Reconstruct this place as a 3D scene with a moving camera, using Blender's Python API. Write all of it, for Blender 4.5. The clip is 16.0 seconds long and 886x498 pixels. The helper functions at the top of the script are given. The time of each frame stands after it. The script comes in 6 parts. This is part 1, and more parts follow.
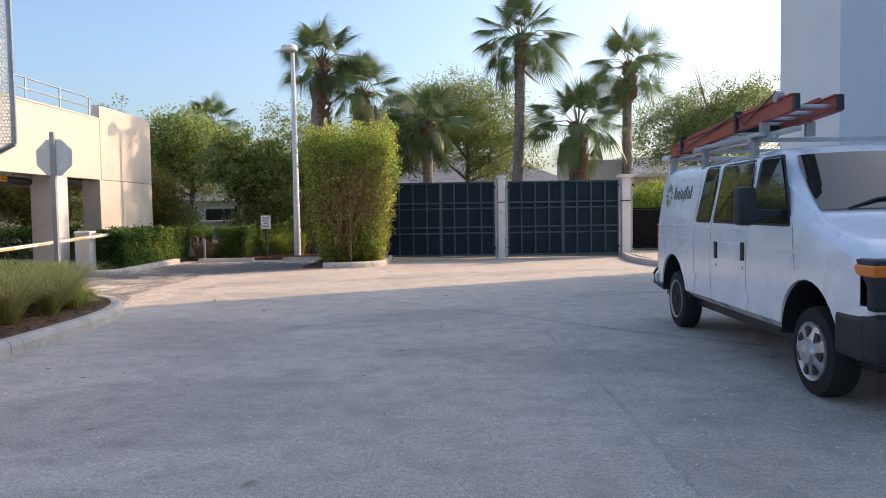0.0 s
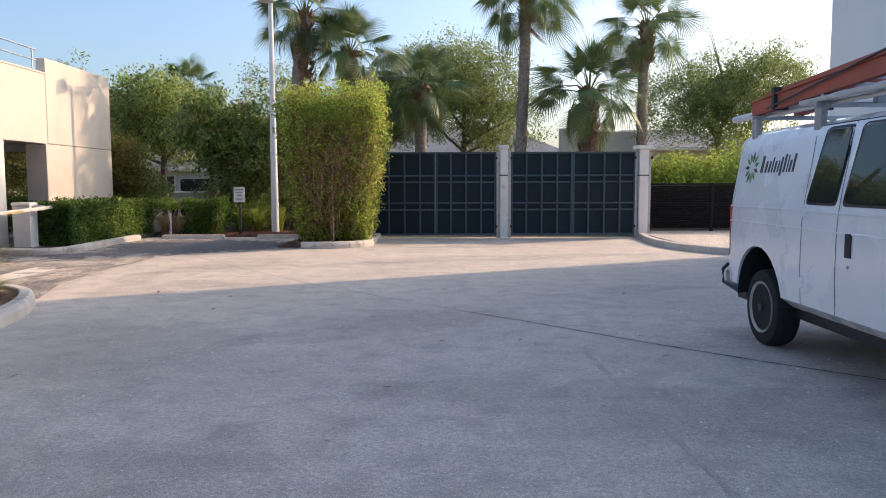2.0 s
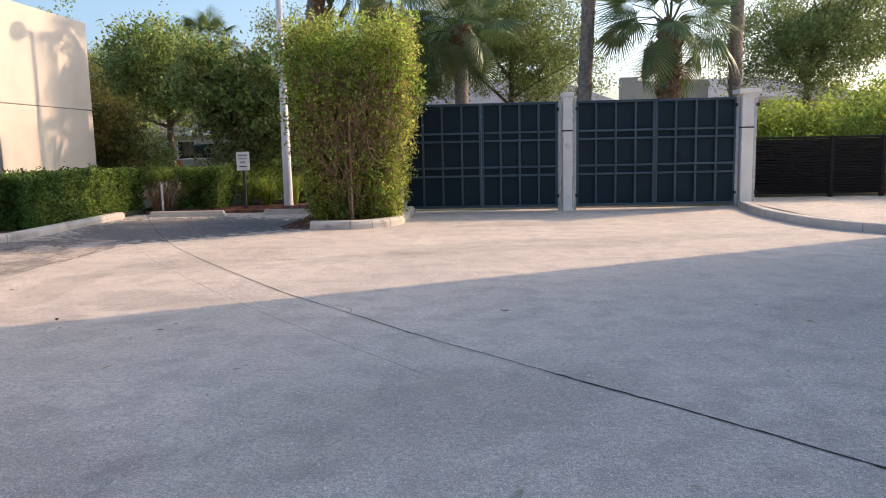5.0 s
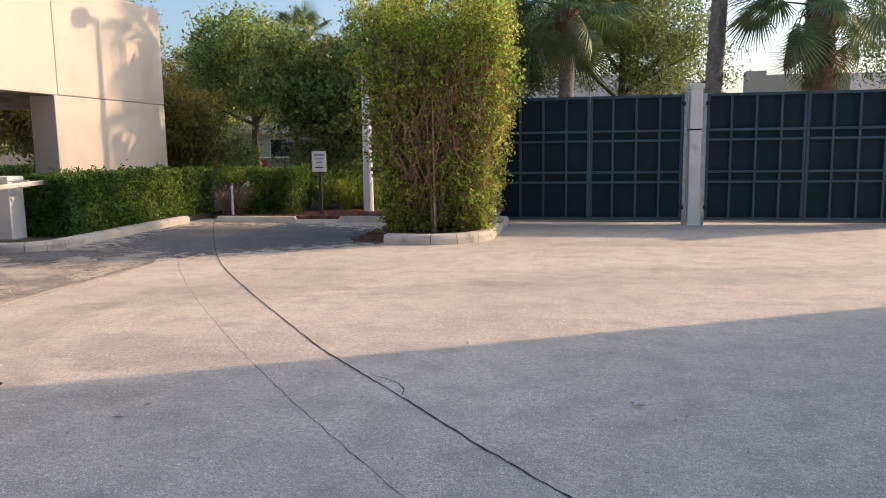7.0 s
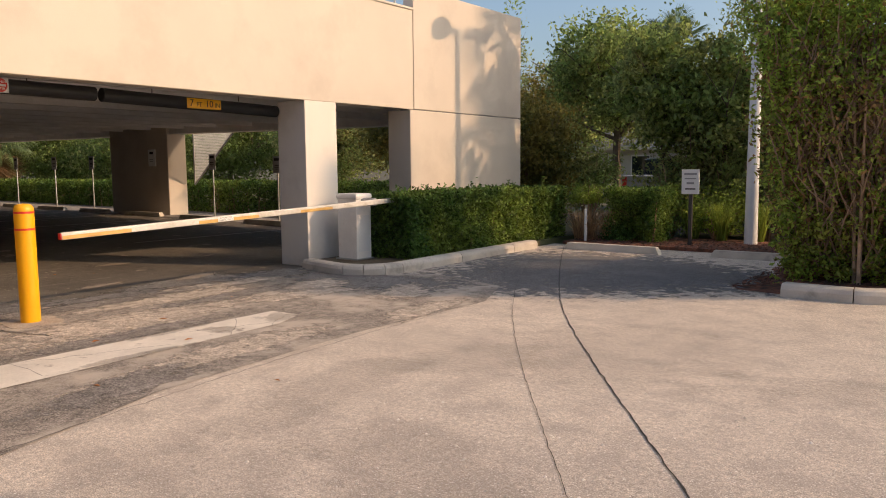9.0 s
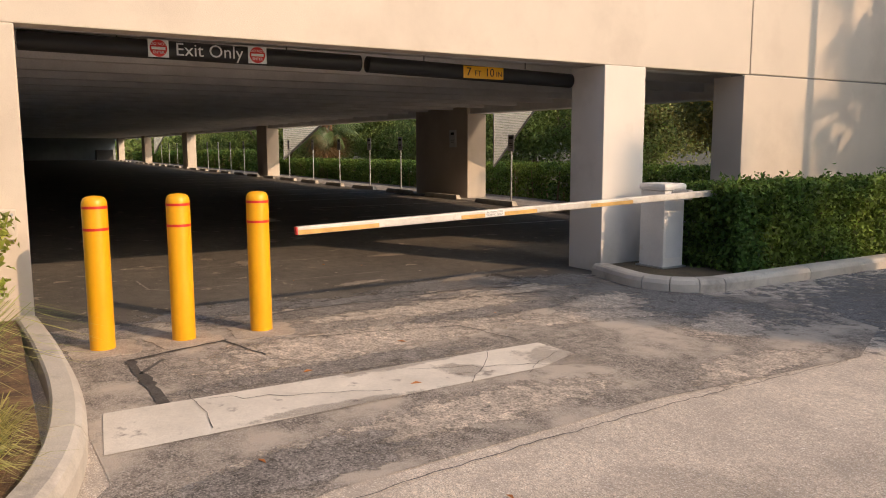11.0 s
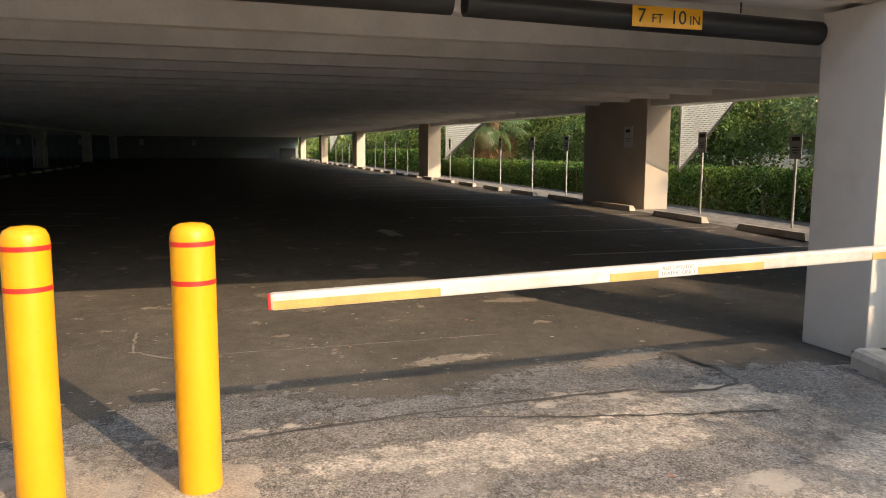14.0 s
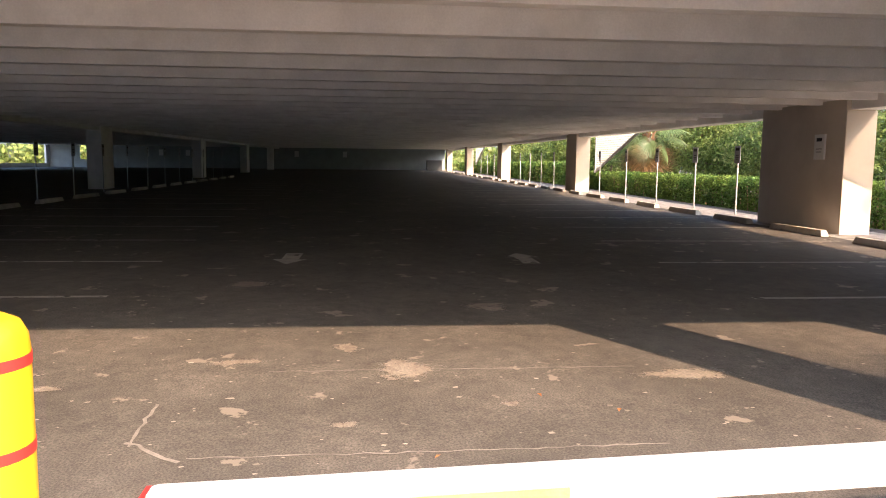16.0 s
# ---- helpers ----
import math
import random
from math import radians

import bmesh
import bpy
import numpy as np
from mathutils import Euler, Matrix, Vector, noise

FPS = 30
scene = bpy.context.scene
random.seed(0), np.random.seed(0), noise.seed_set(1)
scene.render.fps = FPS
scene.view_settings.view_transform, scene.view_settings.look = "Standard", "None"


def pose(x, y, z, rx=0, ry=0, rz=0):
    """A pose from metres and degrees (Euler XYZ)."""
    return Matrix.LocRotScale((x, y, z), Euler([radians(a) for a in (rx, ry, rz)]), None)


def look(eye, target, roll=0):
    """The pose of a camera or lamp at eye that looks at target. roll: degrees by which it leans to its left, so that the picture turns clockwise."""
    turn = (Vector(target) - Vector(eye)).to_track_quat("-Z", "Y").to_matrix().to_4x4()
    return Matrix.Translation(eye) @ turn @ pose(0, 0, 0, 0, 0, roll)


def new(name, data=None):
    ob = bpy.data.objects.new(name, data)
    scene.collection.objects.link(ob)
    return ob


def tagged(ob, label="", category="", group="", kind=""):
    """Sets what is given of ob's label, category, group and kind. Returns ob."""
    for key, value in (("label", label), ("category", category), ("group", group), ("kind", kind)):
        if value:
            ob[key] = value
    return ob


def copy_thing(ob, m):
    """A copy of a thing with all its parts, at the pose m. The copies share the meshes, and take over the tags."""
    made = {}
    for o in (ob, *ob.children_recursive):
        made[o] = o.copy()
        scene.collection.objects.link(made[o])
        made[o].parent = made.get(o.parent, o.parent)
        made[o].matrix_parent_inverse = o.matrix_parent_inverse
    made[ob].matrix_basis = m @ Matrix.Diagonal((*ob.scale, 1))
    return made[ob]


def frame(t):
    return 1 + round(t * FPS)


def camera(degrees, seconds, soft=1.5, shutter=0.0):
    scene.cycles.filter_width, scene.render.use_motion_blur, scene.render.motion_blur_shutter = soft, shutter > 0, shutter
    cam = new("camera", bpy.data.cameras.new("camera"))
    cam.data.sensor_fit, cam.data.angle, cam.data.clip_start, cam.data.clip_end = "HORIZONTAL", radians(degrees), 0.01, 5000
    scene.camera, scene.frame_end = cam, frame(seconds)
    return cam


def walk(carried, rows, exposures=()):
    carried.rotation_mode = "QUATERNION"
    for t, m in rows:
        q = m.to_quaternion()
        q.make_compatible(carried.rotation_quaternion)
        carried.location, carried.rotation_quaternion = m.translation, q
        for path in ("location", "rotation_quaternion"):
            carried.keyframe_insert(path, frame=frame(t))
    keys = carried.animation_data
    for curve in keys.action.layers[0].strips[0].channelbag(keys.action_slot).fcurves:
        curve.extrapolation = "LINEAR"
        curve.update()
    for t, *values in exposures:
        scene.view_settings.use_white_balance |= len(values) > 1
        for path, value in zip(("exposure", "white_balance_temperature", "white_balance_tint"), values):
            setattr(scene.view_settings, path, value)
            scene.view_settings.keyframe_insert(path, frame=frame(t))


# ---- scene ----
cam = camera(60.7, 16.0, 1.0)
PATH = [
    (0, (0.016, 0.663, 1.463), (-0.004, 2.661, 1.361), -0.9),
    (0.5, (-0.025, 1.314, 1.474), (-0.069, 3.31, 1.367), -1.3),
    (1, (-0.05, 1.923, 1.482), (-0.074, 3.92, 1.375), -1.0),
    (1.5, (-0.08, 2.534, 1.468), (-0.095, 4.53, 1.341), -0.2),
    (2, (-0.122, 3.129, 1.462), (-0.117, 5.122, 1.29), -0.2),
    (2.5, (-0.135, 3.784, 1.443), (-0.117, 5.773, 1.234), -0.1),
    (3, (-0.173, 4.39, 1.434), (-0.206, 6.376, 1.2), 0.3),
    (3.5, (-0.191, 5.015, 1.427), (-0.271, 6.997, 1.171), -0.4),
    (4, (-0.25, 5.637, 1.431), (-0.355, 7.618, 1.171), -1.2),
    (4.2, (-0.253, 5.962, 1.42), (-0.35, 7.943, 1.161), -1.3),
    (6.3, (-0.307, 8.518, 1.454), (-0.52, 10.485, 1.159), -1.0),
    (6.5, (-0.331, 8.749, 1.447), (-0.577, 10.713, 1.161), -0.9),
    (7, (-0.395, 9.335, 1.445), (-0.754, 11.284, 1.177), -0.8),
    (7.5, (-0.537, 9.926, 1.464), (-1.058, 11.841, 1.216), -0.3),
    (8, (-0.733, 10.48, 1.476), (-1.46, 12.33, 1.255), -0.7),
    (8.5, (-0.998, 10.947, 1.464), (-1.976, 12.679, 1.253), -0.3),
    (9, (-1.319, 11.427, 1.452), (-2.515, 13.015, 1.239), -0.5),
    (9.5, (-1.576, 11.929, 1.455), (-3.0, 13.314, 1.226), -1.4),
    (10, (-1.988, 12.335, 1.442), (-3.531, 13.582, 1.192), -1.1),
    (10.2, (-2.15, 12.473, 1.444), (-3.727, 13.677, 1.19), -0.9),
    (12.3, (-3.961, 13.939, 1.5), (-5.822, 14.62, 1.228), 0.4),
    (12.5, (-4.154, 14.067, 1.505), (-6.021, 14.727, 1.223), 0.4),
    (13, (-4.636, 14.371, 1.466), (-6.517, 14.975, 1.157), 0.5),
    (13.5, (-5.115, 14.632, 1.435), (-7.003, 15.223, 1.139), 0.7),
    (14, (-5.595, 14.896, 1.44), (-7.497, 15.463, 1.186), 0.3),
    (14.5, (-6.077, 15.103, 1.432), (-8.012, 15.551, 1.198), 0.8),
    (15, (-6.588, 15.269, 1.434), (-8.54, 15.639, 1.204), 1.7),
    (15.5, (-7.073, 15.401, 1.431), (-9.046, 15.642, 1.212), 1.6),
    (16, (-7.502, 15.477, 1.414), (-9.48, 15.668, 1.19), 0.6),
]
EXPOSURES = [(0, 0.74, 5900, 9), (2.5, 0.74, 5900, 9), (4.2, 0.82, 5850, 9), (6.5, 0.68, 6050, 9), (7.5, 0.58, 6200, 9), (8.5, 0.4, 6450, 9), (9.5, 0.26, 6550, 9), (12.5, 0.27, 5800, 3), (14, 0.85, 5900, 0), (14.5, 1.12, 5850, 4), (15, 1.42, 5850, 7), (15.5, 1.72, 5800, 9), (16, 2.15, 5850, 10)]
walk(cam, [(t, look(eye, target, roll)) for t, eye, target, roll in PATH], EXPOSURES)

# ---- light ----
SUN_AZ, SUN_EL = 27.0, 27.5          # degrees from +x towards +y, and above the horizon
world = bpy.data.worlds.new("sky")
scene.world = world
world.use_nodes = True
wn = world.node_tree
sky = wn.nodes.new("ShaderNodeTexSky")
sky.sky_type, sky.sun_disc = "NISHITA", False
sky.sun_elevation, sky.sun_rotation = radians(SUN_EL), radians(90 - SUN_AZ)
sky.air_density, sky.dust_density, sky.ozone_density = 1.0, 3.6, 1.6
wn.links.new(sky.outputs["Color"], wn.nodes["Background"].inputs["Color"])
wn.nodes["Background"].inputs["Strength"].default_value = 0.15
sun = new("sun", bpy.data.lights.new("sun", "SUN"))
sun.data.energy, sun.data.angle, sun.data.color = 2.75, radians(0.6), (1.0, 0.65, 0.38)
sun_dir = Vector((math.cos(radians(SUN_EL)) * math.cos(radians(SUN_AZ)), math.cos(radians(SUN_EL)) * math.sin(radians(SUN_AZ)), math.sin(radians(SUN_EL))))
sun.matrix_world = look(sun_dir * 60, (0, 0, 0))


# ---- materials ----
def material(name, color, rough=0.8, metal=0.0, var=0.15, scale=6.0, fine=60.0, bump=0.2, stain=None, stain_at=(0.5, 0.65), stain_scale=0.7,
             random_by=0.0, coat=0.0, translucent=0.0, island=0.0, spec=0.5, fine_var=0.5, mid=0.0, mid_var=0.15, speck=None, worn=0.0, cover=0.9):
    """A procedural surface: base colour, variation at two scales, stains and fine relief, in metres of the world."""
    m = bpy.data.materials.new(name)
    m.use_nodes = True
    t = m.node_tree
    N, L = t.nodes, t.links
    b = N["Principled BSDF"]
    b.inputs["Roughness"].default_value, b.inputs["Metallic"].default_value = rough, metal
    b.inputs["Coat Weight"].default_value = coat
    b.inputs["Specular IOR Level"].default_value = spec
    geo = N.new("ShaderNodeNewGeometry")

    def noise_at(s, detail=4.0, r=0.55):
        n = N.new("ShaderNodeTexNoise")
        n.inputs["Scale"].default_value, n.inputs["Detail"].default_value, n.inputs["Roughness"].default_value = s, detail, r
        L.new(geo.outputs["Position"], n.inputs["Vector"])
        return n.outputs["Fac"]

    def ramp(fac, a, z, lo, hi):
        r = N.new("ShaderNodeMapRange")
        for k, v in ((1, a), (2, z), (3, lo), (4, hi)):
            r.inputs[k].default_value = v
        L.new(fac, r.inputs[0])
        return r.outputs[0]

    def mult(col, fac):
        v = N.new("ShaderNodeVectorMath")
        v.operation = "SCALE"
        L.new(col, v.inputs[0])
        L.new(fac, v.inputs["Scale"])
        return v.outputs[0]

    rgb = N.new("ShaderNodeRGB")
    rgb.outputs[0].default_value = (*color, 1)
    col = rgb.outputs[0]
    big, small = noise_at(scale), noise_at(fine, 3.0, 0.7)
    if var:
        col = mult(col, ramp(big, 0.3, 0.7, 1 - var, 1 + var))
        col = mult(col, ramp(small, 0.3, 0.7, max(0.05, 1 - var * fine_var), 1 + var * fine_var))
    if mid:
        col = mult(col, ramp(noise_at(mid, 6.0, 0.7), 0.3, 0.7, 1 - mid_var, 1 + mid_var))
    if stain:
        s = noise_at(stain_scale, 6.0, 0.62)
        mix = N.new("ShaderNodeMix")
        mix.data_type = "RGBA"
        L.new(ramp(s, stain_at[0], stain_at[1], 0, 1), mix.inputs[0])
        L.new(col, mix.inputs[6])
        mix.inputs[7].default_value = (*stain, 1)
        col = mix.outputs[2]
    if speck:                              # pale aggregate showing through
        mix = N.new("ShaderNodeMix")
        mix.data_type = "RGBA"
        two = N.new("ShaderNodeMath")
        two.operation = "MAXIMUM"
        L.new(ramp(noise_at(95, 1.0, 0.5), 0.6, 0.66, 0, 0.8), two.inputs[0])
        L.new(ramp(noise_at(38, 2.0, 0.5), 0.68, 0.71, 0, 0.95), two.inputs[1])
        L.new(two.outputs[0], mix.inputs[0])
        L.new(col, mix.inputs[6])
        mix.inputs[7].default_value = (*speck, 1)
        col = mix.outputs[2]
    if random_by:
        info = N.new("ShaderNodeObjectInfo")
        col = mult(col, ramp(info.outputs["Random"], 0, 1, 1 - random_by, 1 + random_by))
    if island:
        col = mult(col, ramp(geo.outputs["Random Per Island"], 0, 1, 1 - island, 1 + island))
    L.new(col, b.inputs["Base Color"])
    if bump:
        bp = N.new("ShaderNodeBump")
        bp.inputs["Strength"].default_value, bp.inputs["Distance"].default_value = bump, 0.01
        L.new(small, bp.inputs["Height"])
        L.new(bp.outputs[0], b.inputs["Normal"])
    if rough > 0.2 and not metal:
        L.new(ramp(big, 0.3, 0.7, max(0, rough - 0.08), min(1, rough + 0.08)), b.inputs["Roughness"])
    if worn:                               # thin coat that breaks up towards its rim, stored as the mesh's wear
        at = N.new("ShaderNodeAttribute")
        at.attribute_name = "wear"
        add = N.new("ShaderNodeMath")
        add.operation = "ADD"
        L.new(at.outputs["Fac"], add.inputs[0])
        L.new(ramp(noise_at(worn, 8.0, 0.7), 0.25, 0.75, -0.75, 0.75), add.inputs[1])
        clear = N.new("ShaderNodeBsdfTransparent")
        ms = N.new("ShaderNodeMixShader")
        L.new(ramp(add.outputs[0], 0.35, 0.75, 0, cover), ms.inputs[0])
        L.new(clear.outputs[0], ms.inputs[1])
        L.new(b.outputs[0], ms.inputs[2])
        L.new(ms.outputs[0], N["Material Output"].inputs["Surface"])
    if translucent:
        tr = N.new("ShaderNodeBsdfTranslucent")
        L.new(col, tr.inputs["Color"])
        ms = N.new("ShaderNodeMixShader")
        ms.inputs[0].default_value = translucent
        L.new(b.outputs[0], ms.inputs[1])
        L.new(tr.outputs[0], ms.inputs[2])
        L.new(ms.outputs[0], N["Material Output"].inputs["Surface"])
    return m


def leafy(name, color, other, island=0.4, translucent=0.45):
    """Leaves: two greens mixed leaf by leaf and clump by clump."""
    m = material(name, color, rough=0.55, var=0.22, scale=1.1, fine=7.0, bump=0, stain=other, stain_at=(0.42, 0.62), stain_scale=1.0,
                 island=island, translucent=translucent, spec=0.3)
    return m


def glassy(name, color, rough=0.03):
    m = material(name, color, rough=rough, var=0, bump=0, spec=0.5)
    m.node_tree.nodes["Principled BSDF"].inputs["Coat Weight"].default_value = 0.05
    return m


M_LOT = material("worn_concrete_paving", (0.57, 0.495, 0.415), 0.85, var=0.12, scale=0.5, fine=130, bump=0.5, stain=(0.385, 0.333, 0.285), stain_at=(0.45, 0.75), stain_scale=3.2, fine_var=5.0, mid=30, mid_var=0.36, speck=(0.86, 0.81, 0.74))
M_TARSHADE = material("dark_tar_and_shade", (0.17, 0.165, 0.165), 0.88, var=0.25, scale=2, fine=70, fine_var=3.5, bump=1.0, mid=12, mid_var=0.35, speck=(0.45, 0.42, 0.4), worn=6.0)
M_PALEWEAR = material("pale_worn_asphalt", (0.5, 0.435, 0.37), 0.9, var=0.2, scale=3, fine=70, fine_var=3.5, bump=1.0, mid=12, mid_var=0.35, worn=8.0)
M_DARKWEAR = material("oily_dark_stain", (0.22, 0.2, 0.185), 0.85, var=0.25, scale=3, fine=70, fine_var=3.5, bump=1.0, mid=12, mid_var=0.3, speck=(0.5, 0.46, 0.42), worn=6.0)
M_SCRAPE = material("pale_scraped_asphalt", (0.4, 0.345, 0.29), 0.9, var=0.2, scale=6, fine=70, fine_var=2.0, bump=0.8, worn=14.0, cover=0.7)
M_SCRAPED = material("pale_flake", (0.42, 0.37, 0.31), 0.9, var=0.2, scale=8, bump=0, island=0.35)
M_FAINT = material("faint_grey_stain", (0.3, 0.265, 0.235), 0.85, var=0.25, scale=3, fine=75, fine_var=3.0, bump=1.0, mid=14, mid_var=0.3, speck=(0.7, 0.66, 0.6), worn=1.1, cover=0.1)
M_BARWEAR = material("worn_paint_spot", (0.32, 0.28, 0.245), 0.85, var=0.25, scale=3, fine=70, fine_var=3.0, bump=1.0, mid=12, mid_var=0.3, worn=7.0, cover=0.35)
M_TRACK = material("faint_paving_track", (0.48, 0.42, 0.37), 0.85, var=0.2, scale=3, fine=110, fine_var=2.5, bump=0.6)
M_PATCH = material("pale_scraped_patch", (0.4, 0.34, 0.28), 0.9, var=0.2, scale=6, fine=80, fine_var=2.0, bump=0.5)
M_GRIT = material("pale_grit", (0.75, 0.7, 0.63), 0.8, var=0, island=0.3, bump=0)
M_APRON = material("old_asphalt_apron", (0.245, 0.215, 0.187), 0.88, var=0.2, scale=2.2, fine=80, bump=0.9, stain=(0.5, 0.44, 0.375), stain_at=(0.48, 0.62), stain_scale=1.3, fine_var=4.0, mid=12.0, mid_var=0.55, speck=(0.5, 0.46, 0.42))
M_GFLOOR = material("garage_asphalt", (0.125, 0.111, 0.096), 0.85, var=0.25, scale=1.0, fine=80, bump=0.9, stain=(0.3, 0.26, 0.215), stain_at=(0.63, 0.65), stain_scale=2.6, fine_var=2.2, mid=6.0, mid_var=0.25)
M_CRACK = material("crack_tar", (0.035, 0.032, 0.03), 0.9, var=0.2, bump=0.3)
M_TARLINE = material("old_tar_seam", (0.075, 0.07, 0.067), 0.85, var=0.3, scale=5, fine=70, fine_var=1.5, bump=0.5, mid=9, mid_var=0.3)
M_SEAM = material("pale_seam", (0.3, 0.27, 0.24), 0.9, var=0.4, scale=5, bump=0.3)
M_BARPAINT = material("worn_white_paint", (0.68, 0.63, 0.56), 0.8, var=0.12, scale=3, fine=40, bump=0.4, stain=(0.3, 0.265, 0.235), stain_at=(0.6, 0.68), stain_scale=5)
M_LINE = material("faded_line_paint", (0.46, 0.43, 0.38), 0.85, var=0.25, scale=5, stain=(0.09, 0.08, 0.07), stain_at=(0.56, 0.63), stain_scale=6)
M_KERB = material("kerb_concrete", (0.58, 0.53, 0.465), 0.85, var=0.14, scale=3, fine=70, bump=0.4, stain=(0.3, 0.27, 0.24), stain_at=(0.56, 0.72), stain_scale=2.2, random_by=0.06)
M_STUCCO = material("cream_stucco", (0.63, 0.557, 0.475), 0.9, var=0.05, scale=0.8, fine=120, bump=0.3, stain=(0.52, 0.45, 0.38), stain_at=(0.52, 0.75), stain_scale=0.6)
# stucco copy lightened for the fill light on the column's south side
M_COLUMN = material("column_stucco_fill_light", (0.76, 0.71, 0.65), 0.9, var=0.05, scale=0.8, fine=120, bump=0.3, stain=(0.6, 0.55, 0.49), stain_at=(0.55, 0.75), stain_scale=0.9)
M_TRIM = material("grey_panel_joint", (0.28, 0.27, 0.26), 0.9, var=0.1)
M_ENDWALL = material("grey_green_end_wall", (0.33, 0.36, 0.38), 0.85, var=0.12, scale=1.0, bump=0.2)
M_INNER = material("painted_garage_concrete", (0.9, 0.88, 0.86), 0.85, var=0.1, scale=1.5, fine=50, bump=0.25, stain=(0.78, 0.755, 0.72), stain_at=(0.55, 0.75), stain_scale=0.9)
M_GREYWALL = material("pale_grey_panel_wall", (0.74, 0.76, 0.78), 0.85, var=0.04, scale=0.6, fine=100, bump=0.15)
M_YELLOW = material("yellow_plastic_sleeve", (0.83, 0.41, 0.004), 0.38, var=0.05, scale=4, fine=40, bump=0.05)
M_RED = material("red_reflective_tape", (0.62, 0.03, 0.025), 0.4, var=0.08, bump=0)
M_WHITE = material("white_paint", (0.8, 0.78, 0.75), 0.45, var=0.06, scale=3, fine=30, bump=0.05, stain=(0.62, 0.58, 0.52), stain_at=(0.6, 0.75), stain_scale=3)
M_BOOM = material("scuffed_white_boom", (0.62, 0.6, 0.56), 0.5, var=0.12, scale=4, fine=30, bump=0.06, stain=(0.48, 0.45, 0.4), stain_at=(0.52, 0.68), stain_scale=5)
M_WHITEMETAL = material("white_pole_paint", (0.74, 0.74, 0.74), 0.5, var=0.06, scale=3, bump=0.05)
M_ARMYEL = material("faded_yellow_tape", (0.6, 0.38, 0.12), 0.5, var=0.15, scale=8)
M_BLACKPIPE = material("black_plastic_pipe", (0.02, 0.02, 0.022), 0.42, var=0.1, bump=0.03)
M_DARK = material("dark_metal", (0.03, 0.03, 0.032), 0.5, var=0.1, bump=0.05)
M_BLACK = material("black_print", (0.012, 0.012, 0.013), 0.6, var=0, bump=0)
M_SIGNW = material("white_sign_face", (0.78, 0.78, 0.77), 0.5, var=0.05, bump=0)
M_SIGNGREY = material("grey_print_shaded_plate", (0.3, 0.3, 0.31), 0.6, var=0, bump=0)
M_SIGNBACK = material("pale_sign_back", (0.86, 0.88, 0.87), 0.6, var=0.05, bump=0, translucent=0.25)
M_STONE = material("dark_stone", (0.03, 0.028, 0.026), 0.9)
M_GALV = material("galvanised_steel", (0.42, 0.43, 0.44), 0.45, metal=0.6, var=0.15, scale=8, bump=0.1)
# sheet darker, frame lighter: rail shade and rib highlights are coloured in
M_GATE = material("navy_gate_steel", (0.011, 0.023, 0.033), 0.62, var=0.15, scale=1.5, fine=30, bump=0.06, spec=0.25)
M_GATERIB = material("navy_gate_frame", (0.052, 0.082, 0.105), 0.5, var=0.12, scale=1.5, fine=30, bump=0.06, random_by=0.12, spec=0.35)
M_POST = material("white_gate_post", (0.72, 0.71, 0.68), 0.8, var=0.07, scale=2.5, fine=60, bump=0.25, stain=(0.5, 0.48, 0.45), stain_at=(0.58, 0.75), stain_scale=2.5)
M_FENCE = material("black_louvre_fence", (0.012, 0.012, 0.014), 0.7, var=0.1, bump=0.04, spec=0.15)
M_MULCH = material("red_brown_mulch", (0.2, 0.08, 0.048), 0.95, var=0.5, scale=9, fine=70, bump=1.0, stain=(0.06, 0.035, 0.025), stain_at=(0.45, 0.6), stain_scale=6, island=0.45)
M_THATCH = material("dry_thatch_mulch", (0.2, 0.125, 0.07), 0.95, var=0.5, scale=9, fine=70, bump=1.0, stain=(0.1, 0.06, 0.04), stain_at=(0.45, 0.6), stain_scale=6)
M_SOIL = material("leaf_litter_ground", (0.11, 0.085, 0.055), 0.95, var=0.4, scale=3, fine=40, bump=1.0, stain=(0.07, 0.085, 0.035), stain_at=(0.45, 0.6), stain_scale=0.5)
M_BARK = material("rough_bark", (0.16, 0.12, 0.09), 0.95, var=0.3, scale=9, fine=45, bump=1.0)
M_PALMTRUNK = material("palm_trunk_fibre", (0.25, 0.21, 0.175), 0.95, var=0.35, scale=12, fine=50, bump=1.0)
M_BOOTS = material("palm_leaf_boots", (0.24, 0.135, 0.075), 0.95, var=0.4, scale=10, fine=45, bump=1.0)
M_TWIG = material("brown_twigs", (0.33, 0.22, 0.14), 0.9, var=0.3, scale=8, island=0.4, bump=0.3)
M_FROND = material("palm_frond", (0.125, 0.18, 0.065), 0.45, var=0.25, scale=2, fine=12, bump=0, random_by=0.35, translucent=0.3, stain=(0.19, 0.215, 0.07), stain_at=(0.52, 0.68), stain_scale=1.2)
M_DEADFROND = material("dead_palm_frond", (0.3, 0.19, 0.09), 0.8, var=0.3, scale=3, bump=0, random_by=0.3, translucent=0.3)
M_HEDGE = leafy("trimmed_hedge_leaves", (0.09, 0.175, 0.04), (0.2, 0.28, 0.055), 0.65)
M_TALLHEDGE = leafy("tall_hedge_leaves", (0.37, 0.5, 0.09), (0.45, 0.47, 0.11), 0.55, 0.58)
M_DRYLEAF = leafy("dry_hedge_leaves", (0.4, 0.24, 0.1), (0.3, 0.2, 0.09), 0.5, 0.5)
M_BUSHY = leafy("yellow_green_bush_leaves", (0.34, 0.42, 0.07), (0.23, 0.33, 0.07), 0.4, 0.55)
